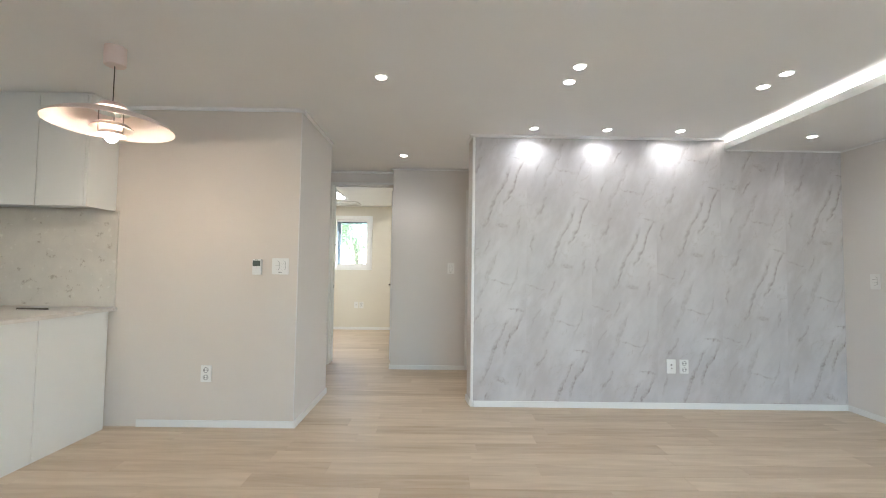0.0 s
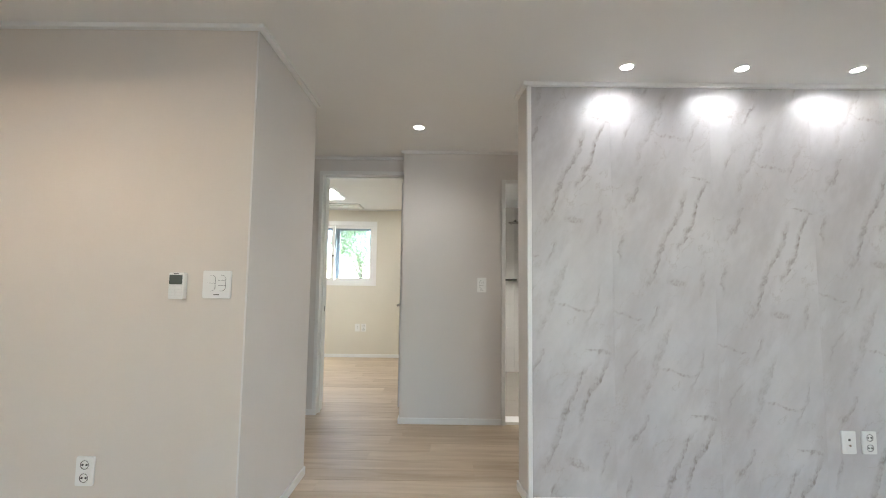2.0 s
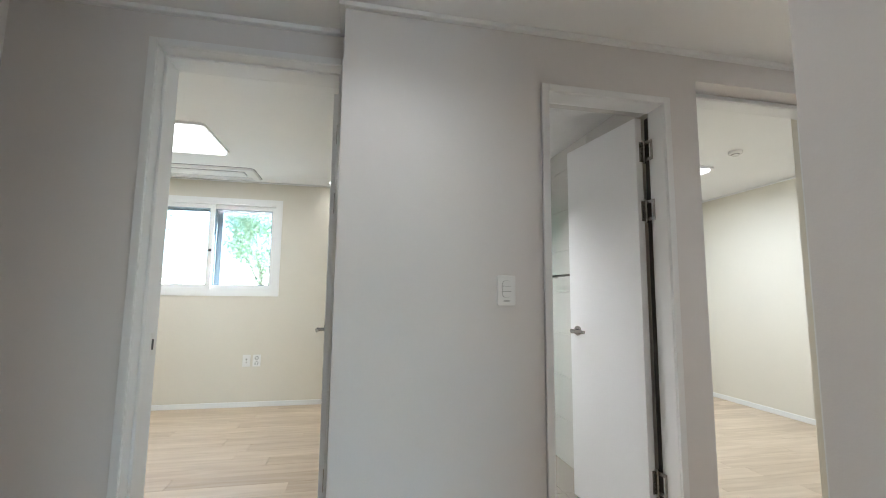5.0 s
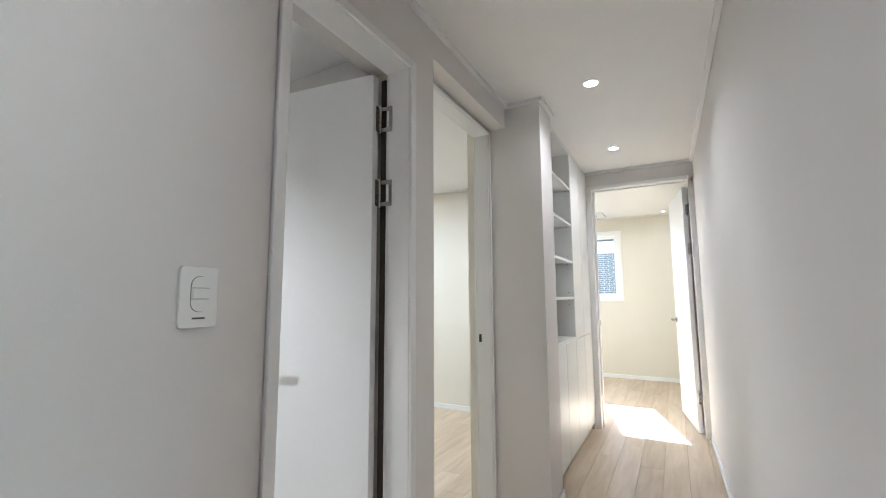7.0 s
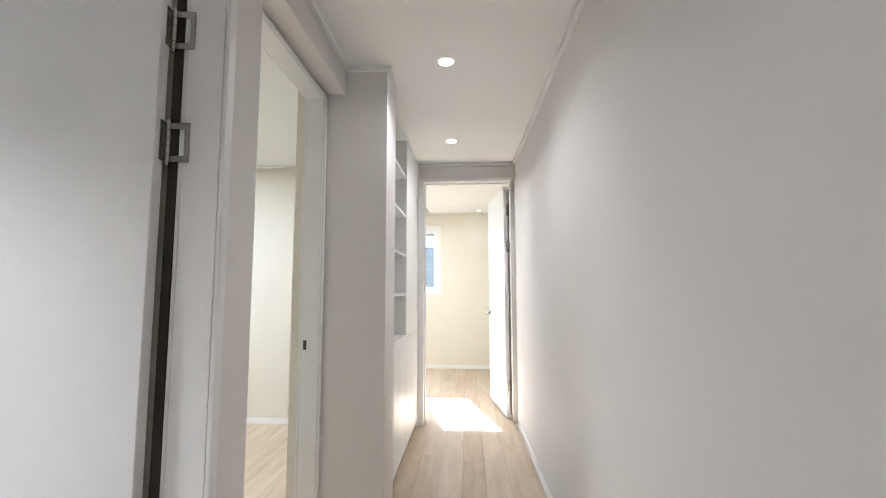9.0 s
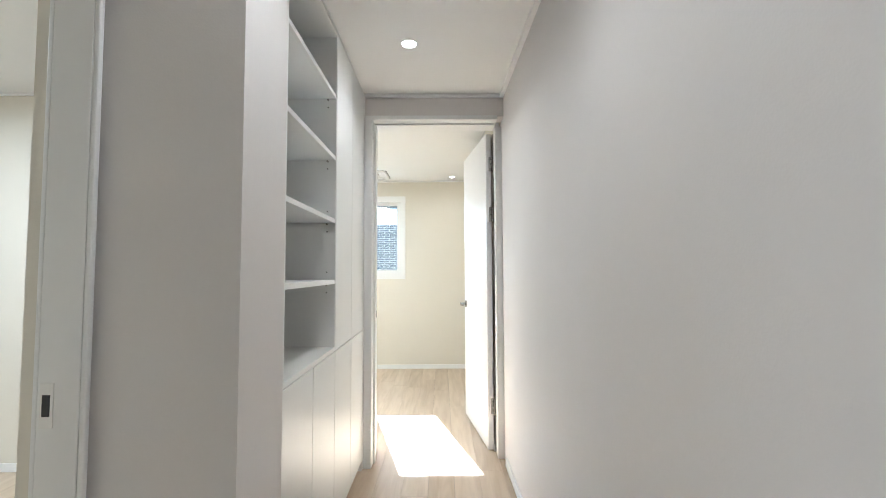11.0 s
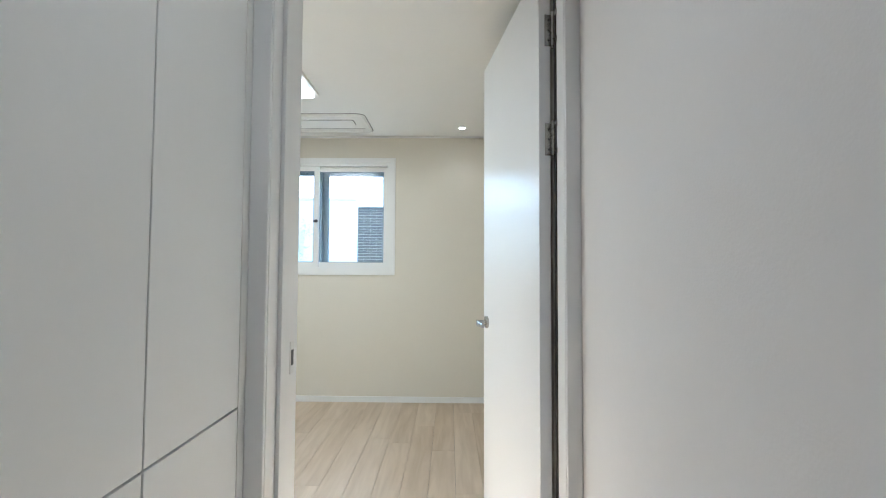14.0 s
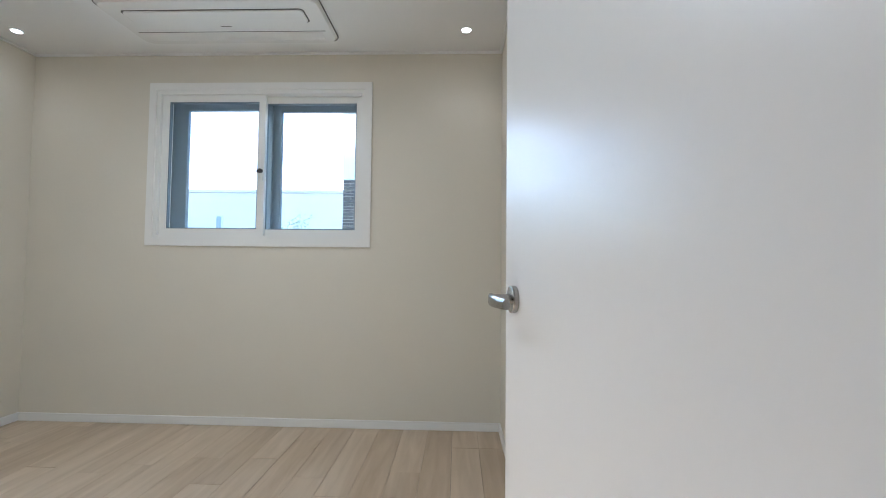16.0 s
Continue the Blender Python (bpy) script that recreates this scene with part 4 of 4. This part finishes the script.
part("end_panel", boxes((-1.8365, -1.818, 2.744, 3.0075, 1.528, 2.28), bevel=0.0015), M_KITCHEN, wall_unit)
for a, b in zip(UX, UX[1:]):
    part("door", boxes((b + 0.002, min(a, -1.838) - 0.002, 2.746, 2.7655, 1.530, 2.275), bevel=0.0015), M_KITCHEN, wall_unit)
    part("door_gap", boxes((b - 0.002, b + 0.002, 2.752, 2.7655, 1.532, 2.274)), M_GROOVE, wall_unit)
part("filler", boxes((-4.15, -1.819, 2.76, 3.007, 2.2805, 2.298)), M_KITCHEN, wall_unit)

base = thing("base_cabinet", "white flush kitchen base cabinets with plain end panels", "cabinet")
part("body", boxes((-4.15, -1.813, 1.62, 2.949, 0.0, 0.813)), M_KITCHEN, base)
part("end_panel", boxes((-1.8125, -1.79, 2.431, 2.949, 0.0, 0.8135), bevel=0.0015), M_KITCHEN, base)
part("end_panel", boxes((-1.8125, -1.79, 1.62, 2.427, 0.0, 0.8135), bevel=0.0015), M_KITCHEN, base)
part("end_post", boxes((-4.15, -1.835, 2.9495, 3.007, 0.0, 0.813)), M_KITCHEN, base)
tagged(link("worktop", boxes((-4.15, -1.772, 1.60, 3.008, 0.8145, 0.838), bevel=0.002), M_COUNTER), "pale stone kitchen worktop", "worktop")
tagged(link("splashback", boxes((-4.15, -1.79, 2.994, 3.0085, 0.8385, 1.527)), M_SPLASH), "speckled beige stone splashback above the worktop", "splashback")


def tray(x, y, w, d, turn, label):
    t = thing("flat_tool", label, "kitchen item", "", Matrix.Translation((x, y, 0.838)) @ pose(0, 0, 0, 0, 0, turn))
    part("blade", boxes((-w / 2, w / 2, -d / 2, d / 2, 0.001, 0.005), bevel=0.0015), M_DARK, t)
    part("lip", boxes((-w / 2, w / 2, -d / 2, -d / 2 + 0.006, 0.0052, 0.012), bevel=0.001), M_STEEL, t)


tray(-2.72, 2.72, 0.19, 0.10, 4, "thin dark cooktop edge lying on the worktop")
tray(-2.42, 2.68, 0.16, 0.05, -3, "thin dark flat tool lying on the worktop")
tray(-2.16, 2.78, 0.20, 0.012, 2, "thin grey rod lying on the worktop")

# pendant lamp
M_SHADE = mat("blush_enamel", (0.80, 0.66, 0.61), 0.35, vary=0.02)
M_SHADE_GLASS = mat("lamp_opal", (0.9, 0.9, 0.88), 0.3, emit=(1.0, 0.93, 0.86), power=3.0)
PX, PY, PZ = -1.215, 2.16, 1.885
pendant = thing("pendant_lamp", "wide blush-pink tiered pendant lamp, switched on", "pendant lamp", "", pose(PX, PY, PZ))
bm = bmesh.new()
prof = [(0.075, 0.062), (0.15, 0.050), (0.22, 0.030), (0.268, 0.004), (0.284, -0.012)]
lathe(bm, (0, 0, 0), prof + [(r, h - 0.003) for r, h in reversed(prof)], 64, closed=True)
part("shade", bm, M_SHADE, pendant, "wide shallow blush-pink shade", smooth=True)
bm = bmesh.new()
prof = [(0.03, 0.01), (0.07, 0.002), (0.098, -0.022)]
lathe(bm, (0, 0, 0), prof + [(r, h - 0.002) for r, h in reversed(prof)], 48, closed=True)
part("inner_shade", bm, M_SHADE, pendant, "small inner shade", smooth=True)
bm = bmesh.new()
prof = [(0.025, -0.03), (0.05, -0.04), (0.062, -0.058)]
lathe(bm, (0, 0, 0), prof + [(r, h - 0.002) for r, h in reversed(prof)], 48, closed=True)
part("lower_shade", bm, M_SHADE, pendant, "small lower shade", smooth=True)
bm = bmesh.new()
bmesh.ops.create_uvsphere(bm, u_segments=24, v_segments=12, radius=0.028, matrix=Matrix.Translation((0, 0, -0.072)))
part("bulb", bm, M_SHADE_GLASS, pendant, "glowing opal bulb", smooth=True)
bm = bmesh.new()
lathe(bm, (0, 0, 0), [(0.0, 0.115), (0.055, 0.108), (0.075, 0.085), (0.07, 0.083), (0.0, 0.095)], 32)
part("top_shade", bm, M_SHADE, pendant, "small upper cap", smooth=True)
for i in range(3):
    a = 2 * math.pi * i / 3
    bm = bmesh.new()
    cyl(bm, (0.06 * math.cos(a), 0.06 * math.sin(a), 0.02), 0.003, 0.14, "z", 8)
    part("strut", bm, M_STEEL, pendant)
bm = bmesh.new()
cyl(bm, (0, 0, 0.215), 0.0025, 0.21, "z", 8)
part("cord", bm, M_GROOVE, pendant, "thin grey cord")
bm = bmesh.new()
lathe(bm, (0, 0, 0), [(0.0, 0.315), (0.045, 0.315), (0.05, 0.32), (0.05, 0.424), (0.0, 0.4245)], 28)
part("ceiling_rose", bm, M_SHADE, pendant, smooth=True)
lamp("POINT", "pendant_bulb", (PX, PY, PZ - 0.072), PENDANT, 0.036, (1.0, 0.83, 0.67))


# ---- bathroom ----
M_TILE = mat("pale_wall_tile", (0.66, 0.64, 0.61), 0.25, vary=0.04, scale=4, random_vary=0.3)
M_FLOORTILE = mat("beige_floor_tile", (0.29, 0.265, 0.225), 0.45, vary=0.07, scale=5, random_vary=0.3)
M_GROUT = mat("light_grout", (0.62, 0.60, 0.57), 0.85, vary=0.05, scale=20)
BX, BXR, BY0, BY1, BH = 0.1, 1.53, 5.0, 6.9, 2.19
bath_walls = [
    structure("wall_bath_left", boxes((BX, BX + 0.02, BY0, BY1, 0, H)), M_GROUT, "pale tiled bathroom wall", "wall"),
    structure("wall_bath_back", boxes((BX, BXR, BY1, BY1 + 0.1, 0, H)), M_GROUT, "pale tiled bathroom wall", "wall"),
    structure("wall_bath_right", boxes((BXR - 0.02, BXR, BY0, BY1, 0, H)), M_GROUT, "pale tiled bathroom wall", "wall"),
    structure("wall_bath_front", boxes((0.1, 0.834, 4.9, 5.0, 0, H), (0.834, 1.465, 4.9, 5.0, BATH_Z + 0.03, H), (1.465, BXR, 5.0, 5.002, 0, H)), M_TILE, "pale bathroom wall round the door", "wall"),
]
structure("ceiling_bath", boxes((BX, BXR, 4.905, BY1, BH, BH + 0.02)), M_CEIL, "white bathroom ceiling panel", "ceiling")
TW, TH = 0.58, 0.29


def tile_mesh(w, h, t, material):
    bm = bmesh.new()
    box(bm, -w / 2, w / 2, -t, 0, -h / 2, h / 2)
    me = bpy.data.meshes.new("tile")
    bevelled(bm, 0.0012, 1)
    bm.to_mesh(me)
    bm.free()
    me.materials.append(material)
    return me


def tile_wall(owner, at, length, turn, start):
    n = int(math.ceil(length / TW))
    for j in range(8):
        h = min(TH, BH - j * TH)
        if h < 0.05:
            continue
        for i in range(n):
            w = min(TW, length - i * TW)
            if w < 0.04:
                continue
            key = (round(w, 3), round(h, 3))
            if key not in TILES:
                TILES[key] = tile_mesh(w - 0.003, h - 0.003, 0.006, M_TILE)
            ob = new("tile", TILES[key])
            d = start + i * TW + w / 2
            x, y = at[0] + at[2] * d, at[1] + at[3] * d
            ob.matrix_basis = Matrix.Translation((x, y, j * TH + h / 2)) @ pose(0, 0, 0, 0, 0, turn)
            ob.parent = owner


TILES = {}
tile_wall(bath_walls[1], (BX + 0.02, BY1, 1, 0), BXR - BX - 0.04, 0, 0)
tile_wall(bath_walls[2], (BXR - 0.02, BY0, 0, 1), BY1 - BY0 - 0.01, -90, 0)
tile_wall(bath_walls[0], (BX + 0.02, BY0, 0, 1), BY1 - BY0 - 0.01, 90, 0)
bath_floor = structure("floor_bath", boxes((BX + 0.02, BXR - 0.02, 4.955, BY1, -0.009, -0.001)), M_GROUT, "beige tiled bathroom floor", "floor")
ft = 0.58
for i in range(3):
    for j in range(4):
        x0, x1 = BX + 0.02 + i * ft, min(BX + 0.02 + (i + 1) * ft, BXR - 0.02)
        y0, y1 = 4.957 + j * ft, min(4.957 + (j + 1) * ft, BY1)
        if x1 - x0 < 0.03 or y1 - y0 < 0.03:
            continue
        ob = link("floor_tile", boxes((x0 + 0.0015, x1 - 0.0015, y0 + 0.0015, y1 - 0.0015, -0.001, 0.003)), M_FLOORTILE)
        ob.parent = bath_floor
structure("threshold", boxes((0.865, 1.433, 4.80, 4.954, 0.0005, 0.025), bevel=0.003), M_TRIM, "white stone bathroom threshold", "threshold")

screen = thing("shower_screen", "green-tinted glass shower screen with a chrome frame", "shower screen")
g = part("glass_panel", boxes((1.376, 1.384, 5.95, 6.62, 0.02, 1.86)), M_GREENGLASS, screen, "green-tinted glass")
g.visible_shadow = False
part("front_post", boxes((1.371, 1.389, 5.936, 5.95, 0.004, 1.878), bevel=0.003), M_STEEL, screen, "chrome post")
part("rear_post", boxes((1.374, 1.386, 6.62, 6.626, 0.004, 1.878), bevel=0.003), M_STEEL, screen, "chrome post")
part("top_rail", boxes((1.372, 1.388, 5.95, 6.62, 1.862, 1.878), bevel=0.003), M_STEEL, screen, "chrome rail")
bm = bmesh.new()
cyl(bm, (1.345, 6.15, 0.93), 0.009, 0.36, "y", 14)
for y in (6.0, 6.30):
    cyl(bm, (1.36, y, 0.93), 0.006, 0.034, "x", 10)
part("grab_bar", bm, M_STEEL, screen, "chrome bar", smooth=True)
rail = thing("towel_rail", "short chrome towel rail on the tiled wall", "towel rail")
bm = bmesh.new()
cyl(bm, (1.43, 5.86, 1.27), 0.008, 0.34, "y", 14)
part("bar", bm, M_STEEL, rail, smooth=True)
for y in (5.70, 6.02):
    bm = bmesh.new()
    cyl(bm, (1.468, y, 1.27), 0.01, 0.07, "x", 12)
    part("bracket", bm, M_STEEL, rail, smooth=True)
shower = thing("rain_shower", "round chrome rain shower head on an arm", "shower")
bm = bmesh.new()
lathe(bm, (1.24, 6.55, 1.93), [(0.0, 0.0), (0.09, 0.0), (0.09, 0.008), (0.02, 0.02), (0.0, 0.03)], 28)
part("head", bm, M_STEEL, shower, smooth=True)
bm = bmesh.new()
cyl(bm, (1.24, 6.72, 1.965), 0.009, 0.36, "y", 12)
part("arm", bm, M_STEEL, shower, smooth=True)
ledge = thing("tile_ledge", "narrow chrome-edged shelf on the bathroom wall", "shelf")
part("board", boxes((0.36, 1.30, 6.80, 6.893, 1.20, 1.225), bevel=0.003), M_STEEL, ledge)
bath_light = thing("bathroom_light", "round white recessed bathroom ceiling light, switched on", "ceiling light", "", pose(0.6, 5.9, BH))
bm = bmesh.new()
lathe(bm, (0, 0, 0), [(0.0, -0.006), (0.062, -0.006), (0.075, -0.004), (0.078, -0.0005), (0.0, -0.0004)], 32)
part("diffuser", bm, M_PANEL, bath_light, "glowing opal cover", smooth=True)
lamp("SPOT", "bathroom_lamp", (0.6, 5.9, BH - 0.03), BATH * 6.5, 0.06, (1.0, 0.95, 0.9), cone=125)

# balcony doors behind the living room
bw = thing("window_2", "wide white balcony window of the living room", "window", "", Matrix.Translation((0.6, -3.05, 0)))
bw["kind"] = "structure"
for k in range(2):
    a = k * 1.4
    s = part("sash", boxes((a, a + 1.4, -0.02, 0.02, 0.0, 0.07), (a, a + 1.4, -0.02, 0.02, 2.03, 2.1), (a, a + 0.06, -0.02, 0.02, 0.07, 2.03), (a + 1.34, a + 1.4, -0.02, 0.02, 0.07, 2.03)), M_PVC, bw)
    g = part("pane", boxes((a + 0.06, a + 1.34, -0.004, 0.004, 0.07, 2.03)), M_GLASS, s)
    g.visible_shadow = False
lamp("AREA", "balcony_daylight", (2.0, -2.95, 1.1), DAY, 2.6, (0.80, 0.90, 1.0), target=(2.0, 0.0, 0.9), size_y=1.9)


# ---- outdoors ----
M_MORTAR = mat("white_mortar", (0.62, 0.62, 0.60), 0.9, vary=0.08, scale=8)
M_BRICK = mat("dark_grey_brick", (0.055, 0.066, 0.078), 0.8, vary=0.25, scale=3, bump=0.4, bump_scale=40, random_vary=0.6)
M_PALEBLUE = mat("pale_blue_panel", (0.52, 0.60, 0.64), 0.6, vary=0.05, scale=0.8)
M_WINGLASS = mat("dark_window_glass", (0.30, 0.37, 0.40), 0.12, vary=0.1, scale=1)
M_BARK = mat("grey_brown_bark", (0.16, 0.13, 0.10), 0.9, vary=0.25, scale=6, bump=0.6, bump_scale=30)
M_LEAFGREEN = mat("spring_leaves", (0.14, 0.20, 0.10), 0.6, vary=0.3, scale=1.5)
lt = M_LEAFGREEN.node_tree
glow = lt.nodes.new("ShaderNodeBsdfTranslucent")
glow.inputs[0].default_value = (0.26, 0.37, 0.22, 1)
half = lt.nodes.new("ShaderNodeMixShader")
half.inputs[0].default_value = 0.55
lt.links.new(lt.nodes["Principled BSDF"].outputs[0], half.inputs[1])
lt.links.new(glow.outputs[0], half.inputs[2])
lt.links.new(half.outputs[0], lt.nodes["Material Output"].inputs[0])
GROUND = -3.0
structure("ground", boxes((-400, 400, -400, 400, GROUND - 0.5, GROUND)), M_GROUND, "bare earth and paving around the house", "ground")
structure("house_base", boxes((-4.3, 7.01, -3.1, 8.06, GROUND, -0.21)), M_STUCCO, "plain storey below the flat", "wall")
structure("roof", boxes((-4.4, 7.1, -3.2, 8.16, H + 0.16, H + 0.5)), M_STUCCO, "plain roof slab above the flat", "roof")

brick_house = thing("brick_house", "grey brick house with a pale upper storey", "house")
bw_wall = part("wall", boxes((9.52, 16.1, -1, 5.52, GROUND, 2.05)), M_MORTAR, brick_house, "white mortared brick wall")
part("upper_wall", boxes((9.5, 16.1, -1, 5.53, 2.055, 2.46)), M_PALEBLUE, brick_house, "pale blue wall panel")
part("top_storey", boxes((9.5, 16.1, -1, 5.53, 2.465, 2.9)), M_STUCCO, brick_house, "pale rendered top storey")
part("roof", boxes((9.4, 16.3, -1.1, 5.56, 2.905, 2.95)), M_STUCCO, brick_house)
for y in (5.08, 4.2):
    w_ob = part("window", boxes((9.47, 9.4995, y - 0.28, y + 0.28, 2.60, 2.86)), M_ALU, brick_house, "dark-framed upper window")
    part("pane", boxes((9.46, 9.4695, y - 0.24, y + 0.24, 2.63, 2.83)), M_WINGLASS, w_ob)
bm = bmesh.new()
box(bm, -0.014, 0.014, -0.093, 0.093, -0.0165, 0.0165)
bevelled(bm, 0.003, 1)
me_brick = bpy.data.meshes.new("brick")
bm.to_mesh(me_brick)
bm.free()
me_brick.materials.append(M_BRICK)
rnd = random.Random(7)
bm = bmesh.new()
box(bm, -0.014, 0.014, -0.044, 0.044, -0.0165, 0.0165)
bevelled(bm, 0.003, 1)
me_half = bpy.data.meshes.new("brick")
bm.to_mesh(me_half)
bm.free()
me_half.materials.append(M_BRICK)
for j in range(1, 34, 2):
    ob = new("brick", me_half)
    ob.matrix_basis = Matrix.Translation((9.51, 5.473, 2.03 - 0.0415 * j))
    ob.parent = bw_wall
for j in range(34):
    for i in range(8):
        y = 5.424 - 0.196 * i - (0.098 if j % 2 else 0)
        ob = new("brick", me_brick)
        ob.matrix_basis = Matrix.Translation((9.51 + rnd.uniform(-0.003, 0.003), y, 2.03 - 0.0415 * j)) @ pose(0, 0, 0, 0, 0, rnd.uniform(-0.3, 0.3))
        ob.parent = bw_wall

pale_house = thing("apartment_block", "pale rendered apartment block with small windows", "apartment block")
part("wall", boxes((26, 36, 8.5, 19, GROUND, 4.7)), M_STUCCO, pale_house)
part("roof", boxes((25.8, 36.2, 8.3, 19.2, 4.71, 4.85)), M_STUCCO, pale_house)
for y, z, w, h in ((14.35, 2.75, 0.38, 0.75), (14.35, 1.95, 0.38, 0.75), (13.3, 1.5, 0.40, 0.62), (12.75, 1.55, 0.34, 0.52), (16.6, 2.75, 0.38, 0.75), (16.6, 1.95, 0.38, 0.75), (14.35, -0.8, 0.38, 1.5), (13.3, -1.0, 0.40, 0.62)):
    w_ob = part("window", boxes((25.95, 25.995, y - w / 2, y + w / 2, z, z + h)), M_PVC, pale_house)
    part("pane", boxes((25.94, 25.949, y - w / 2 + 0.05, y + w / 2 - 0.05, z + 0.05, z + h - 0.05)), M_WINGLASS, w_ob)


def tree(x, y, height, spread, leaves, seed, label):
    """A tapered trunk that forks into limbs and twigs, with many small leaves near the twigs."""
    rnd = random.Random(seed)
    t = thing("tree", label, "tree", "trees outside the window", pose(x, y, GROUND))
    bm = bmesh.new()
    tips = []

    def limb(p, d, length, r, depth):
        n = 5
        last = None
        for i in range(n + 1):
            u = i / n
            rr = r * (1 - 0.55 * u)
            side = d.orthogonal().normalized()
            other = d.cross(side).normalized()
            loop = [bm.verts.new(p + rr * (math.cos(a) * side + math.sin(a) * other)) for a in (0, 1.2566, 2.5133, 3.7699, 5.0265)]
            if last:
                for k in range(5):
                    bm.faces.new((last[k], last[(k + 1) % 5], loop[(k + 1) % 5], loop[k]))
            last = loop
            if depth >= 2:
                tips.append((p.copy(), depth))
            if i < n:
                d = (d + Vector((rnd.uniform(-1, 1), rnd.uniform(-1, 1), rnd.uniform(-0.4, 0.8))) * 0.16).normalized()
                p = p + d * length / n
                if depth < 4 and i >= 1 and rnd.random() < 0.8:
                    b = (d + Vector((rnd.uniform(-1, 1), rnd.uniform(-1, 1), rnd.uniform(-0.3, 0.6))) * spread).normalized()
                    limb(p.copy(), b, length * rnd.uniform(0.5, 0.72), rr * 0.55, depth + 1)

    limb(Vector((0, 0, -0.1)), Vector((rnd.uniform(-0.1, 0.1), rnd.uniform(-0.1, 0.1), 1)).normalized(), height, 0.045 * height ** 0.8, 0)
    part("trunk", bm, M_BARK, t)
    verts, faces = [], []
    for _ in range(leaves):
        c, depth = tips[rnd.randrange(len(tips))]
        c = c + Vector((rnd.gauss(0, 0.13), rnd.gauss(0, 0.13), rnd.gauss(0, 0.12)))
        size = rnd.uniform(0.03, 0.06)
        a = Vector((rnd.uniform(-1, 1), rnd.uniform(-1, 1), rnd.uniform(-1, 1))).normalized() * size
        b = a.orthogonal().normalized() * size * 0.45
        n = len(verts)
        verts += [c - a, c + b, c + a, c - b]
        faces.append((n, n + 1, n + 2, n + 3))
    me = bpy.data.meshes.new("crown")
    me.from_pydata(verts, [], faces)
    me.materials.append(M_LEAFGREEN)
    crown = new("crown", me)
    crown.parent = t
    return t


tree(-5.4, 14.5, 5.6, 0.9, 15000, 3, "young tree in pale spring leaf")
tree(-3.1, 16.2, 5.0, 0.9, 13000, 5, "young tree in pale spring leaf")
tree(-8.2, 17.5, 6.2, 0.9, 13000, 8, "tall tree in pale spring leaf")
tree(-1.2, 19.0, 4.8, 0.9, 10000, 11, "young tree in pale spring leaf")
tree(19.0, 10.0, 3.5, 0.9, 2500, 13, "nearly bare young tree before the apartment block")


# ---- floor planks ----
def planks():
    """Boards along x in staggered rows. The nearest are parts; the rest is one mesh."""
    rnd = random.Random(4)
    floor = bpy.data.objects["floor"]
    W, L, gap = 0.145, 1.2, 0.0012
    shapes = {}
    rest = []

    def shape(length):
        key = round(length, 2)
        if key not in shapes:
            bm = bmesh.new()
            box(bm, -key / 2, key / 2, -W / 2 + gap / 2, W / 2 - gap / 2, -0.0095, 0)
            top = [e for e in bm.edges if all(v.co.z > -0.001 for v in e.verts)]
            bmesh.ops.bevel(bm, geom=top, offset=0.0008, segments=1, affect="EDGES")
            me = bpy.data.meshes.new("plank")
            bm.to_mesh(me)
            bm.free()
            me.materials.append(M_WOOD)
            shapes[key] = me
        return shapes[key]

    count = 0
    y = -3.02
    row = 0
    while y < 7.9:
        x = -4.2 - rnd.random() * L
        while x < 6.85:
            a, b = max(x, -4.2), min(x + L, 6.8)
            x += L
            yc = y + W / 2
            if b - a < 0.03:
                continue
            if yc < 3.6 and b > 4.0:
                b = 4.0
                if b - a < 0.03:
                    continue
            a2, b2 = a, b
            if yc > 4.95 and a < 1.55 and b > 0.1:
                # the bathroom has its own floor
                if a < 0.06:
                    b2 = 0.09
                elif b > 1.55:
                    a2 = 1.56
                else:
                    continue
            key = round(b2 - a2 - gap, 2)
            cx = (a2 + b2) / 2
            near = (1.4 < yc < 3.6 and -2 < cx < 4.0) or (3.4 < yc < 5.1 and cx > -1.2) or (yc > 3.8 and cx > 4.3) or (yc > 5 and cx < 0)
            if near and key > 0.05 and count < 300:
                ob = new("plank", shape(key))
                ob.matrix_basis = pose(cx, yc, 0)
                ob.parent = floor
                count += 1
            else:
                rest.append((a2 + gap / 2, b2 - gap / 2, y + gap / 2, y + W - gap / 2))
        y += W
        row += 1
    verts, faces = [], []
    for x0, x1, y0, y1 in rest:
        n = len(verts)
        verts += [(x0, y0, -0.009), (x1, y0, -0.009), (x1, y1, -0.009), (x0, y1, -0.009), (x0, y0, 0), (x1, y0, 0), (x1, y1, 0), (x0, y1, 0)]
        faces += [(n + 4, n + 5, n + 6, n + 7), (n, n + 1, n + 5, n + 4), (n + 1, n + 2, n + 6, n + 5), (n + 2, n + 3, n + 7, n + 6), (n + 3, n, n + 4, n + 7)]
    me = bpy.data.meshes.new("far_planks")
    me.from_pydata(verts, [], faces)
    me.materials.append(M_WOOD)
    ob = new("far_planks", me)
    ob.parent = floor
    ob["kind"] = "stuff"


planks()
